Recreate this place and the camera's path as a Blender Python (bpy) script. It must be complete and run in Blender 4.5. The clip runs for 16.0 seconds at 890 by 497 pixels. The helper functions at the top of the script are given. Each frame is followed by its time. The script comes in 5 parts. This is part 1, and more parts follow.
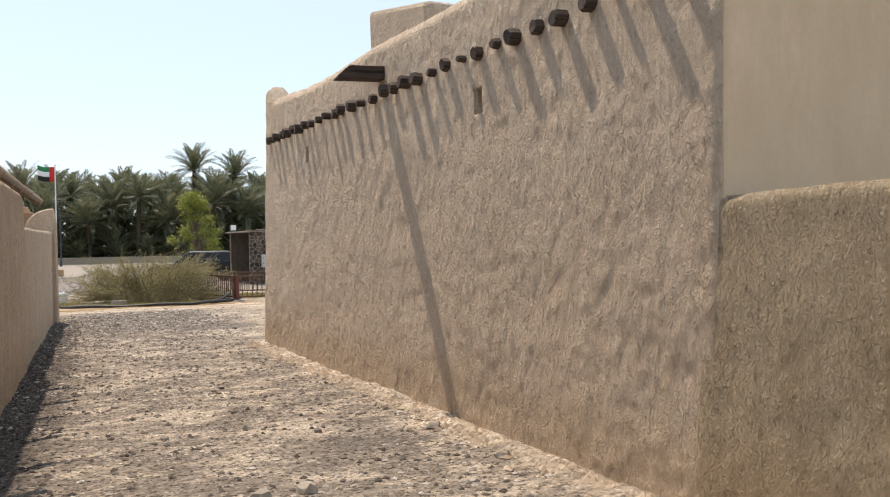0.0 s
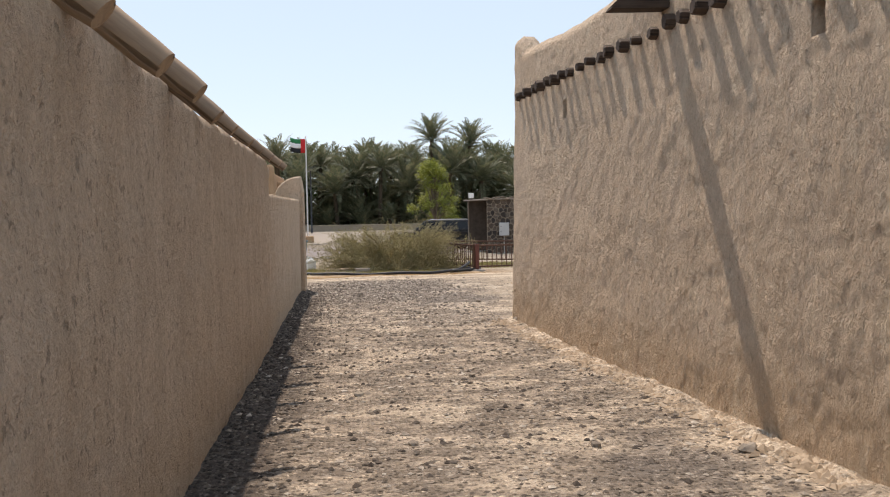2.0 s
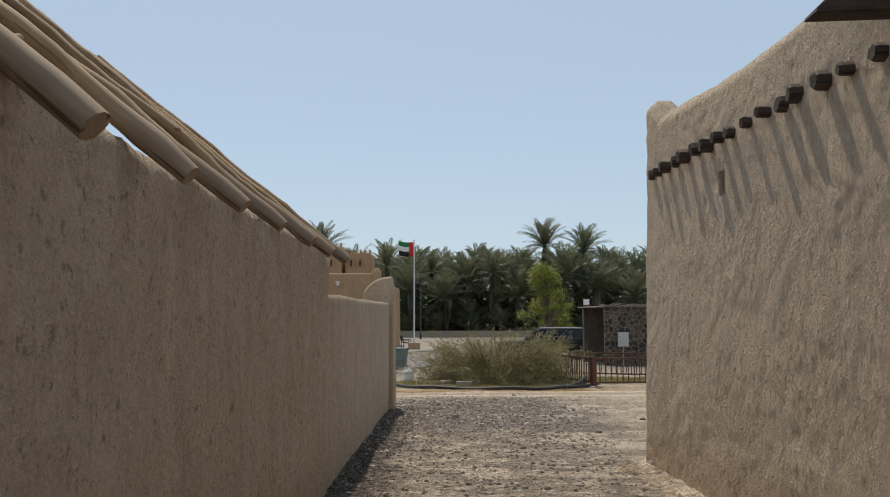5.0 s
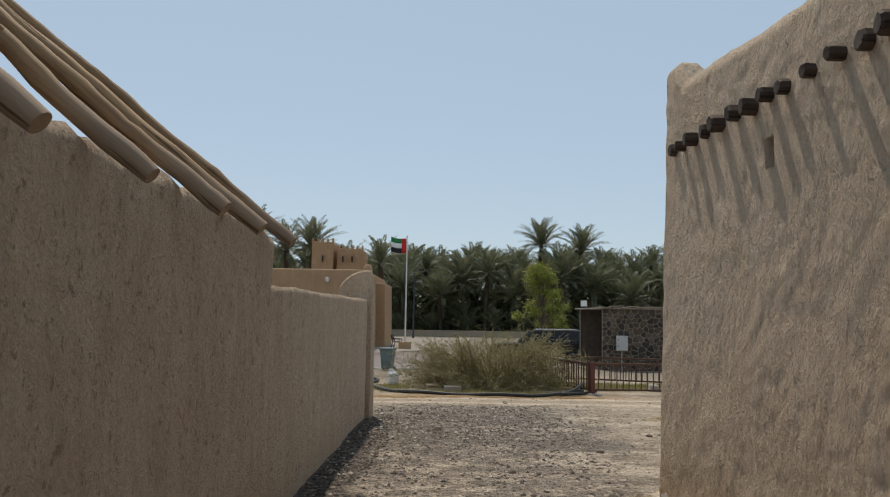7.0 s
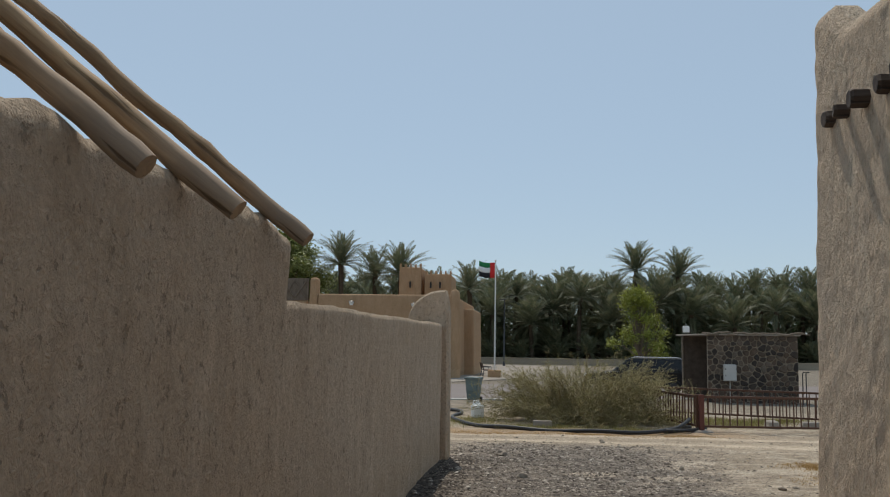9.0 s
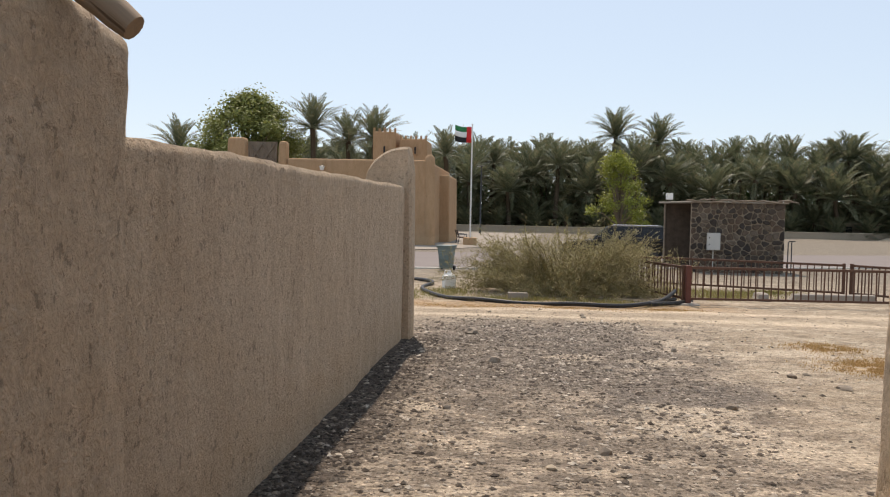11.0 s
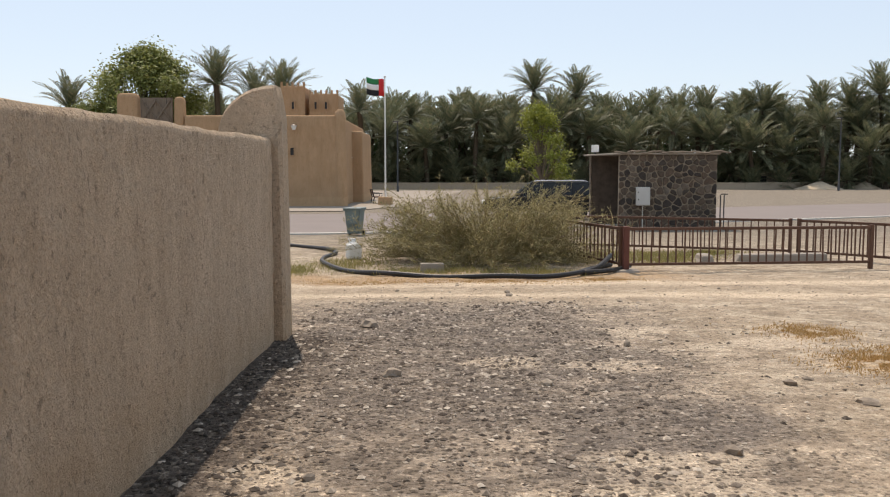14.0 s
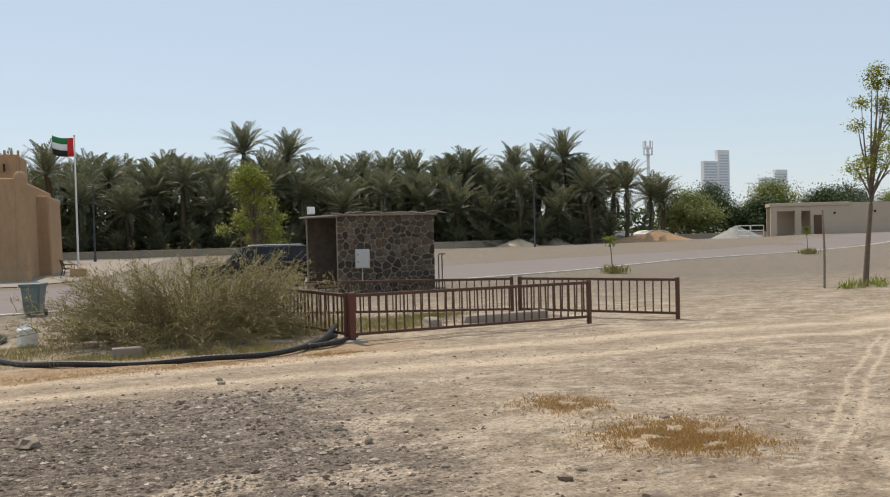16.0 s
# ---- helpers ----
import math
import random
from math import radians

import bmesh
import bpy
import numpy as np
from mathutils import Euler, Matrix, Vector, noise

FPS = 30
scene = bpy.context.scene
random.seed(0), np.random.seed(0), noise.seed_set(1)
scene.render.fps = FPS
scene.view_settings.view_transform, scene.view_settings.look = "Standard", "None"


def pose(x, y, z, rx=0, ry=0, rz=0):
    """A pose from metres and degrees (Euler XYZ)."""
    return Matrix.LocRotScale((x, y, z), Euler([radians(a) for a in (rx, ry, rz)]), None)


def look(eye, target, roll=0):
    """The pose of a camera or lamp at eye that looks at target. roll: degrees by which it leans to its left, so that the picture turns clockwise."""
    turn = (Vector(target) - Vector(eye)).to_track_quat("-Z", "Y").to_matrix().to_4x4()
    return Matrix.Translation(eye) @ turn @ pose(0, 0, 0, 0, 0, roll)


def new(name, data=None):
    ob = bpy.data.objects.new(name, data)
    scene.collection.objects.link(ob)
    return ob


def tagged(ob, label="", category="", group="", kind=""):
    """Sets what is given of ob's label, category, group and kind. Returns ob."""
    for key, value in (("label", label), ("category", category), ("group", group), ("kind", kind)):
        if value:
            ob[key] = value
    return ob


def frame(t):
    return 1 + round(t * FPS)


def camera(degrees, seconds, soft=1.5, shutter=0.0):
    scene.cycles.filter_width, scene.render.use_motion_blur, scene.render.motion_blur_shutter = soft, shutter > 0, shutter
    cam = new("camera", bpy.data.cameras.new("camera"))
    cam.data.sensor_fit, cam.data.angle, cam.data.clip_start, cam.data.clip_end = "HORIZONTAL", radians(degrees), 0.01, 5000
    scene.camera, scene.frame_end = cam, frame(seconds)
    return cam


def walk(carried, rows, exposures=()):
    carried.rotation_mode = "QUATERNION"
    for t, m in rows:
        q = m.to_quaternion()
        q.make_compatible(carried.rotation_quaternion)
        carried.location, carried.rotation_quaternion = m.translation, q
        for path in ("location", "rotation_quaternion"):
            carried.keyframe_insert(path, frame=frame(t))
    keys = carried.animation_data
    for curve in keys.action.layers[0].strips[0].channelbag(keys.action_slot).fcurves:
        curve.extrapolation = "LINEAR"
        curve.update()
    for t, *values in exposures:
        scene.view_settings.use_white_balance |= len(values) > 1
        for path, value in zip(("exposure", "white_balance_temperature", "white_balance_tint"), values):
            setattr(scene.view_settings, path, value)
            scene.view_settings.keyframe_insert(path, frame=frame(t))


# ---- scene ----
cam = camera(55.0, 16.0, soft=1.15)
PATH = [
    (0, (0.078, -5.43, 1.704), (0.823, -3.574, 1.689), -1.0),
    (0.5, (0.129, -5.022, 1.697), (0.477, -3.055, 1.595), -0.9),
    (1, (0.103, -4.608, 1.697), (0.365, -2.626, 1.641), -0.6),
    (1.5, (0.082, -4.216, 1.683), (0.37, -2.238, 1.608), -0.6),
    (2, (0.116, -3.769, 1.701), (0.34, -1.784, 1.621), -1.0),
    (2.5, (0.097, -3.285, 1.686), (0.295, -1.297, 1.589), -1.8),
    (3, (0.16, -2.832, 1.69), (0.375, -0.845, 1.629), -2.4),
    (3.5, (0.207, -2.354, 1.72), (0.217, -0.357, 1.829), -1.7),
    (4, (0.242, -1.929, 1.739), (0.228, 0.055, 1.986), -1.3),
    (4.5, (0.355, -1.464, 1.719), (0.342, 0.527, 1.91), -0.6),
    (4.7, (0.395, -1.277, 1.719), (0.37, 0.715, 1.889), -0.4),
    (6.8, (0.566, 0.564, 1.751), (0.531, 2.556, 1.935), 0.9),
    (7, (0.6, 0.756, 1.735), (0.573, 2.749, 1.904), 1.0),
    (7.5, (0.658, 1.215, 1.749), (0.529, 3.196, 1.99), 1.3),
    (8, (0.636, 1.713, 1.774), (0.554, 3.698, 2.004), 0.5),
    (8.5, (0.653, 2.224, 1.743), (0.533, 4.213, 1.918), 0.2),
    (9, (0.674, 2.701, 1.738), (0.434, 4.673, 1.966), 1.0),
    (9.5, (0.674, 3.174, 1.718), (0.485, 5.159, 1.873), 0.7),
    (9.7, (0.704, 3.337, 1.703), (0.526, 5.327, 1.777), 1.0),
    (11.8, (0.616, 5.391, 1.775), (0.435, 7.381, 1.686), 1.4),
    (12, (0.613, 5.59, 1.793), (0.469, 7.584, 1.737), 1.5),
    (12.5, (0.658, 6.042, 1.763), (0.614, 8.039, 1.68), 1.7),
    (13, (0.684, 6.47, 1.745), (0.637, 8.465, 1.61), 1.6),
    (13.5, (0.687, 6.897, 1.767), (0.703, 8.894, 1.662), 1.0),
    (14, (0.784, 7.347, 1.743), (0.785, 9.339, 1.566), -0.0),
    (14.5, (0.851, 7.736, 1.734), (0.903, 9.722, 1.509), -1.3),
    (15, (0.897, 8.148, 1.755), (1.19, 10.116, 1.551), -1.8),
    (15.5, (0.982, 8.574, 1.762), (1.543, 10.489, 1.636), -1.7),
    (16, (0.958, 8.937, 1.743), (1.608, 10.828, 1.705), -1.4),
]
EXPOSURES = [(0.0, 0.46, 7350, 16), (0.9, 0.28, 7450, 18), (2.9, 0.28, 7450, 18), (3.6, 0.04, 7350, 13), (4.7, -0.24, 7150, 11), (7.0, -0.37, 7150, 11), (9.3, -0.46, 6850, 9), (9.9, -0.22, 7200, 12), (11.6, 0.2, 7600, 17), (15.0, 0.12, 7700, 17), (16.0, -0.08, 7500, 14)]
walk(cam, [(t, look(eye, target, roll)) for t, eye, target, roll in PATH], EXPOSURES)
SKY_STRENGTH, SUN_ENERGY = 0.15, 3.75

# ---- light ----
SUN_TRAVEL = Vector((0.15, -0.54, -1.0)).normalized()
world = bpy.data.worlds.new("hazy_sky")
scene.world = world
world.use_nodes = True
wn = world.node_tree
wn.nodes.clear()
sky = wn.nodes.new("ShaderNodeTexSky")
sky.sky_type = "NISHITA"
sky.sun_disc = False
sky.sun_elevation = math.asin(-SUN_TRAVEL.z)
sky.sun_rotation = math.atan2(-SUN_TRAVEL.x, -SUN_TRAVEL.y)
sky.air_density, sky.dust_density, sky.ozone_density = 1.0, 0.5, 2.0
sky.altitude = 150
bg = wn.nodes.new("ShaderNodeBackground")
bg.inputs["Strength"].default_value = SKY_STRENGTH
wo = wn.nodes.new("ShaderNodeOutputWorld")
veil = wn.nodes.new("ShaderNodeMix")  # even summer haze over the clear sky
veil.data_type = "RGBA"
veil.inputs["Factor"].default_value = 0.7
veil.inputs[7].default_value = (3.6, 4.8, 6.2, 1)
wn.links.new(sky.outputs[0], veil.inputs[6])
wn.links.new(veil.outputs[2], bg.inputs[0])
wn.links.new(bg.outputs[0], wo.inputs[0])
sun = bpy.data.lights.new("sun", "SUN")
sun.energy, sun.angle, sun.color = SUN_ENERGY, radians(0.7), (1.0, 0.95, 0.87)
sun_ob = new("sun", sun)
sun_ob.matrix_world = Matrix.Translation((0, 0, 60)) @ SUN_TRAVEL.to_track_quat("-Z", "Y").to_matrix().to_4x4()


# ---- materials ----
class Nodes:
    """Small helper to wire a node material."""

    def __init__(self, name):
        self.m = bpy.data.materials.new(name)
        self.m.use_nodes = True
        self.t = self.m.node_tree
        self.t.nodes.clear()
        self.out = self.add("ShaderNodeOutputMaterial")
        self.b = self.add("ShaderNodeBsdfPrincipled")
        self.link(self.b.outputs[0], self.out.inputs[0])
        self.pos = self.add("ShaderNodeNewGeometry").outputs["Position"]

    def add(self, kind):
        return self.t.nodes.new(kind)

    def link(self, a, b):
        self.t.links.new(a, b)

    def put(self, socket, value):
        if isinstance(value, bpy.types.NodeSocket):
            self.link(value, socket)
        else:
            socket.default_value = value

    def mapped(self, scale, vector=None, turn=(0, 0, 0), shift=(0, 0, 0)):
        n = self.add("ShaderNodeMapping")
        self.link(vector or self.pos, n.inputs["Vector"])
        n.inputs["Scale"].default_value = scale
        n.inputs["Rotation"].default_value = [radians(a) for a in turn]
        n.inputs["Location"].default_value = shift
        return n.outputs[0]

    def local(self):
        return self.add("ShaderNodeTexCoord").outputs["Object"]

    def noise(self, scale, detail=4, rough=0.55, vector=None, distort=0.0):
        n = self.add("ShaderNodeTexNoise")
        self.link(vector or self.pos, n.inputs["Vector"])
        n.inputs["Scale"].default_value, n.inputs["Detail"].default_value = scale, detail
        n.inputs["Roughness"].default_value, n.inputs["Distortion"].default_value = rough, distort
        return n.outputs["Fac"]

    def voronoi(self, scale, feature="F1", out="Distance", vector=None, rand=1.0):
        n = self.add("ShaderNodeTexVoronoi")
        n.feature = feature
        self.link(vector or self.pos, n.inputs["Vector"])
        n.inputs["Scale"].default_value, n.inputs["Randomness"].default_value = scale, rand
        return n.outputs[out]

    def ramp(self, fac, stops):
        n = self.add("ShaderNodeValToRGB")
        self.link(fac, n.inputs[0])
        e = n.color_ramp.elements
        while len(e) < len(stops):
            e.new(0.5)
        for el, (p, c) in zip(e, stops):
            el.position = p
            el.color = (c, c, c, 1) if isinstance(c, (int, float)) else (*c, 1)
        return n.outputs[0]

    def mix(self, fac, a, b, blend="MIX"):
        n = self.add("ShaderNodeMix")
        n.data_type, n.blend_type = "RGBA", blend
        self.put(n.inputs["Factor"], fac)
        for s, v in ((n.inputs[6], a), (n.inputs[7], b)):
            self.put(s, (*v, 1) if isinstance(v, tuple) and len(v) == 3 else v)
        return n.outputs[2]

    def math(self, op, a, b=0.0, c=0.0):
        n = self.add("ShaderNodeMath")
        n.operation = op
        for s, v in zip(n.inputs, (a, b, c)):
            self.put(s, v)
        return n.outputs[0]

    def axes(self, vector=None):
        n = self.add("ShaderNodeSeparateXYZ")
        self.link(vector or self.pos, n.inputs[0])
        return n.outputs

    def random(self):
        return self.add("ShaderNodeObjectInfo").outputs["Random"]

    def island(self):
        return self.add("ShaderNodeNewGeometry").outputs["Random Per Island"]

    def bump(self, height, strength, distance, after=None):
        n = self.add("ShaderNodeBump")
        self.link(height, n.inputs["Height"])
        n.inputs["Strength"].default_value, n.inputs["Distance"].default_value = strength, distance
        if after:
            self.link(after, n.inputs["Normal"])
        return n.outputs[0]

    def done(self, color, rough=0.9, normal=None, metal=0.0, spec=0.3):
        self.put(self.b.inputs["Base Color"], (*color, 1) if isinstance(color, tuple) else color)
        self.put(self.b.inputs["Roughness"], rough)
        self.b.inputs["Metallic"].default_value = metal
        self.b.inputs["Specular IOR Level"].default_value = spec
        if normal:
            self.link(normal, self.b.inputs["Normal"])
        return self.m


def plain(name, color, rough=0.6, metal=0.0, vary=0.15, scale=6.0, bump=0.0, spec=0.4, each=0.0):
    """Paint, plastic, metal and the like, with uneven tone and a little grime."""
    k = Nodes(name)
    dark = tuple(c * (1 - vary) for c in color)
    light = tuple(min(1, c * (1 + vary)) for c in color)
    c = k.mix(k.noise(scale, 5, 0.6), dark, light)
    fine = k.noise(scale * 14, 3)
    c = k.mix(k.math("MULTIPLY", fine, 0.35 * vary), c, tuple(x * 0.5 for x in color))
    if each:
        v = k.math("ADD", k.math("MULTIPLY", k.random(), each), 1 - each / 2)
        c = k.mix(1.0, c, k.ramp(v, [(0, 0.0), (1, 1.0)]), "MULTIPLY") if each > 1 else k.mix(k.math("MULTIPLY", k.random(), each), c, tuple(x * 0.4 for x in color))
    return k.done(c, k.math("ADD", k.math("MULTIPLY", fine, 0.2), rough - 0.1), k.bump(fine, bump, 0.004) if bump else None, metal, spec)


def plaster(name, tone, warm, streak=1.0, relief=1.0, foot=0.35, fleck=0.6, coarse=0.4, squat=1.0):
    """Hand-spread mud plaster: trowel strokes running down, straw pits, and a sandy splash zone at the foot. Relief
    shade is tinted into the colour.
    """
    k = Nodes(name)
    big = k.noise(0.55, 4, 0.6)
    mid = k.noise(1.0, 5, 0.6, k.mapped((3.2, 3.2, 1.1)))
    drips = k.noise(1.0, 5, 0.7, k.mapped((8, 8, 0.8 * squat * squat)), 0.5)
    c = k.mix(k.ramp(big, [(0.3, 0.0), (0.7, 1.0)]), tone, warm)
    c = k.mix(k.ramp(mid, [(0.35, 0.3 + 0.35 * streak), (0.62, 0.0)]), c, (tone[0] * 0.76, tone[1] * 0.72, tone[2] * 0.66))
    c = k.mix(k.math("MULTIPLY", k.ramp(drips, [(0.48, 0.0), (0.72, 1.0)]), 0.42 * streak), c, tuple(x * 0.62 for x in warm))
    grain = k.noise(27, 6, 0.75)
    # low grain is tinted darker, standing in for the shade of fine relief
    c = k.mix(k.math("MULTIPLY", k.ramp(grain, [(0.34, 1.0), (0.58, 0.0)]), coarse), c, tuple(x * 0.55 for x in tone))
    z = k.axes()[2]
    edge = k.math("ADD", z, k.math("MULTIPLY", k.noise(1.7, 5, 0.7), -0.55))
    c = k.mix(k.math("MULTIPLY", k.ramp(edge, [(0.0, 1.0), (foot, 0.0)]), 0.38), c, (0.50, 0.335, 0.195))
    strokes = k.noise(1.0, 6, 0.68, k.mapped((20, 20, 13 * squat)), 1.4)
    ridges = k.noise(1.0, 3, 0.55, k.mapped((38, 38, 21 * squat)), 1.2)
    lumps = k.noise(1.0, 4, 0.6, k.mapped((8.5, 8.5, 5.5), shift=(2, 4, 9)), 0.9)
    pits = k.ramp(k.noise(1.0, 4, 0.7, k.mapped((18, 18, 9.5 * squat), shift=(3, 1, 7))), [(0.355, 0.0), (0.405, 1.0)])
    blots = k.ramp(k.noise(1.0, 5, 0.7, k.mapped((6, 6, 2.6 * squat), shift=(1, 8, 3))), [(0.30, 0.0), (0.43, 1.0)])
    c = k.mix(k.math("MULTIPLY", k.ramp(blots, [(0.0, 1.0), (1.0, 0.0)]), 0.35 * streak), c, tuple(x * 0.55 for x in warm))
    chalk = k.ramp(k.noise(1.0, 4, 0.6, k.mapped((4.5, 4.5, 1.6), shift=(6, 2, 3))), [(0.55, 0.0), (0.7, 1.0)])
    c = k.mix(k.math("MULTIPLY", chalk, 0.3), c, tuple(min(0.8, x * 1.25) for x in tone))
    # paler crests and darker hollows paint the strokes' relief into the colour
    c = k.mix(k.math("MULTIPLY", k.ramp(strokes, [(0.52, 0.0), (0.68, 1.0)]), 0.45 * relief), c, tuple(min(0.85, x * 1.3) for x in tone))
    c = k.mix(k.math("MULTIPLY", k.ramp(strokes, [(0.30, 1.0), (0.46, 0.0)]), 0.4 * relief), c, tuple(x * 0.66 for x in tone))
    h = k.math("ADD", k.math("ADD", k.math("MULTIPLY", strokes, 1.0), k.math("MULTIPLY", ridges, 0.75)), k.math("MULTIPLY", pits, 0.3))
    n = k.bump(lumps, min(1.0, 0.7 * relief), 0.03 * relief)
    n = k.bump(grain, min(1.0, 0.6 * relief), 0.013 * relief, k.bump(h, min(1.0, 0.9 * relief), 0.05 * relief, n))
    # pits also get a dark tint for the shade inside them
    c = k.mix(k.ramp(pits, [(0.0, 0.62 * fleck), (1.0, 0.0)]), c, tuple(x * 0.36 for x in tone))
    return k.done(c, 0.95, n, 0, 0.15)


def timber(name, pale, dark, along="x", each=0.35, grey=0.3, tip=0.0):
    """Bare pole wood: long grain, cracks and weathered grey; grain runs along the piece's own axis."""
    k = Nodes(name)
    v = k.local()
    s = {"x": (1.5, 26, 26), "y": (26, 1.5, 26), "z": (26, 26, 1.5)}[along]
    g = k.noise(1.0, 5, 0.65, k.mapped(s, v), 0.4)
    c = k.mix(k.ramp(g, [(0.3, 0.0), (0.72, 1.0)]), dark, pale)
    blot = k.noise(2.6, 4, 0.6, v)
    grays = tuple(0.5 * (a + b) * 0.8 for a, b in zip((0.30, 0.27, 0.24), pale))
    c = k.mix(k.math("MULTIPLY", k.ramp(blot, [(0.4, 0.0), (0.66, 1.0)]), grey), c, grays)
    c = k.mix(k.math("MULTIPLY", k.random(), each), c, tuple(x * 0.6 for x in dark))
    if tip:
        end = k.math("ADD", k.axes(v)[0], k.math("MULTIPLY", k.noise(3.0, 3, 0.6, v), 0.5))
        c = k.mix(k.math("MULTIPLY", k.ramp(k.math("ADD", end, 1.0), [(0.45, 0.0), (1.0, 1.0)]), tip), c, (0.27, 0.235, 0.20))
    crack = k.ramp(k.noise(1.0, 3, 0.5, k.mapped(tuple(x * 0.7 for x in s), v, shift=(5, 3, 1))), [(0.34, 0.0), (0.40, 1.0)])
    c = k.mix(k.ramp(crack, [(0.0, 0.7), (1.0, 0.0)]), c, tuple(x * 0.25 for x in dark))
    return k.done(c, 0.75, k.bump(crack, 0.5, 0.008, k.bump(g, 0.4, 0.006)), 0, 0.25)


def earth(name):
    """Trodden ground: stony grey-brown alley, dark gravel with wall shade tinted in, pale dust, sandy wheel tracks and
    dry orange weeds.
    """
    k = Nodes(name)
    x, y, z = k.axes()

    def band(v, a, b, soft):
        up = k.add("ShaderNodeMapRange")
        up.interpolation_type = "SMOOTHSTEP"
        k.put(up.inputs[0], v)
        up.inputs[1].default_value, up.inputs[2].default_value = a - soft, a + soft
        down = k.add("ShaderNodeMapRange")
        down.interpolation_type = "SMOOTHSTEP"
        k.put(down.inputs[0], v)
        down.inputs[1].default_value, down.inputs[2].default_value = b + soft, b - soft
        return k.math("MULTIPLY", up.outputs[0], down.outputs[0])

    def blob(cx, cy, rx, ry, soft=0.35):
        dx = k.math("DIVIDE", k.math("SUBTRACT", xw, cx), rx)
        dy = k.math("DIVIDE", k.math("SUBTRACT", yw, cy), ry)
        r = k.math("ADD", k.math("MULTIPLY", dx, dx), k.math("MULTIPLY", dy, dy))
        return k.ramp(r, [(max(0.0, 1 - 2 * soft), 1.0), (1.0, 0.0)])

    wob = k.noise(0.7, 5, 0.65)
    wob2 = k.noise(0.9, 5, 0.65, k.mapped((1, 1, 1), shift=(31, 7, 2)))
    xw = k.math("ADD", x, k.math("MULTIPLY", k.math("SUBTRACT", wob, 0.5), 2.6))
    yw = k.math("ADD", y, k.math("MULTIPLY", k.math("SUBTRACT", wob2, 0.5), 2.6))
    xs = k.math("ADD", x, k.math("MULTIPLY", k.math("SUBTRACT", k.noise(2.1, 6, 0.7), 0.5), 1.1))
    ys = k.math("ADD", y, k.math("MULTIPLY", k.math("SUBTRACT", k.noise(2.1, 6, 0.7, k.mapped((1, 1, 1), shift=(17, 3, 5))), 0.5), 1.1))

    def patch(cx, cy, rx, ry):
        dx = k.math("DIVIDE", k.math("SUBTRACT", xs, cx), rx)
        dy = k.math("DIVIDE", k.math("SUBTRACT", ys, cy), ry)
        return k.ramp(k.math("ADD", k.math("MULTIPLY", dx, dx), k.math("MULTIPLY", dy, dy)), [(0.35, 1.0), (1.0, 0.0)])

    sand, pale, grit, dark = (0.42, 0.335, 0.245), (0.64, 0.535, 0.41), (0.215, 0.178, 0.145), (0.16, 0.138, 0.122)
    base = k.mix(k.ramp(k.noise(0.32, 4, 0.6), [(0.35, 0.0), (0.65, 1.0)]), sand, (0.345, 0.275, 0.20))
    patches = k.ramp(k.noise(0.85, 6, 0.68, k.mapped((1, 1.5, 1), shift=(4, 9, 0))), [(0.47, 0.0), (0.62, 1.0)])
    base = k.mix(k.math("MULTIPLY", patches, 0.7), base, pale)
    spots = k.ramp(k.noise(2.4, 7, 0.75, k.mapped((0.9, 1.3, 1), shift=(2, 19, 0))), [(0.50, 0.0), (0.58, 1.0)])
    base = k.mix(k.math("MULTIPLY", spots, 0.65), base, (0.64, 0.55, 0.425))
    crust = k.ramp(k.noise(2.6, 8, 0.78, k.mapped((0.9, 1.4, 1), shift=(14, 3, 0))), [(0.40, 0.0), (0.52, 1.0)])
    base = k.mix(k.math("ADD", k.math("MULTIPLY", crust, 0.7), 0.3), (0.215, 0.172, 0.126), base)
    # stony alley
    alley = k.math("MULTIPLY", band(xw, -3.0, 3.3, 0.8), band(yw, -20, 19.0, 1.3))
    stony = k.mix(k.ramp(k.noise(1.3, 6, 0.7, k.mapped((1, 1.7, 1))), [(0.47, 0.0), (0.60, 1.0)]), grit, (0.54, 0.445, 0.345))
    c = k.mix(k.math("MULTIPLY", alley, 0.85), base, stony)
    gravel = k.math("MAXIMUM", blob(0.7, 15.6, 2.3, 3.9), blob(2.2, 12.9, 1.1, 1.0))
    # dark gravel by the left wall, tinted darker still to deepen the wall's shadow
    foot_shade_band = k.math("MULTIPLY", band(xs, -1.6, -0.4, 0.2), band(y, -20, 16.5, 0.4))
    gravel = k.math("MAXIMUM", gravel, blob(2.2, 1.9, 0.75, 0.9))
    c = k.mix(k.math("MULTIPLY", gravel, k.ramp(k.noise(1.9, 6, 0.7), [(0.35, 0.45), (0.6, 0.85)])), c, dark)
    c = k.mix(k.math("MULTIPLY", foot_shade_band, 0.9), c, (0.088, 0.072, 0.062))
    # dusty foot of the big wall
    wallx = k.math("ADD", k.math("ADD", xw, k.math("MULTIPLY", y, 0.067)), -3.05)
    dust = k.math("MULTIPLY", band(wallx, 0.12, 1.0, 0.16), band(y, -8, 9.9, 0.6))
    c = k.mix(k.math("MULTIPLY", dust, 0.85), c, (0.68, 0.56, 0.43))
    # wheel tracks
    wave = k.math("ADD", y, k.math("MULTIPLY", k.noise(0.25, 3, 0.5), -2.4))
    wave = k.math("ADD", wave, k.math("MULTIPLY", x, -0.035))
    tracks = k.math("MAXIMUM", band(wave, 18.3, 18.75, 0.2), band(wave, 19.8, 20.4, 0.22))
    c = k.mix(k.math("MULTIPLY", band(wave, 17.8, 20.9, 0.6), 0.5), c, sand)
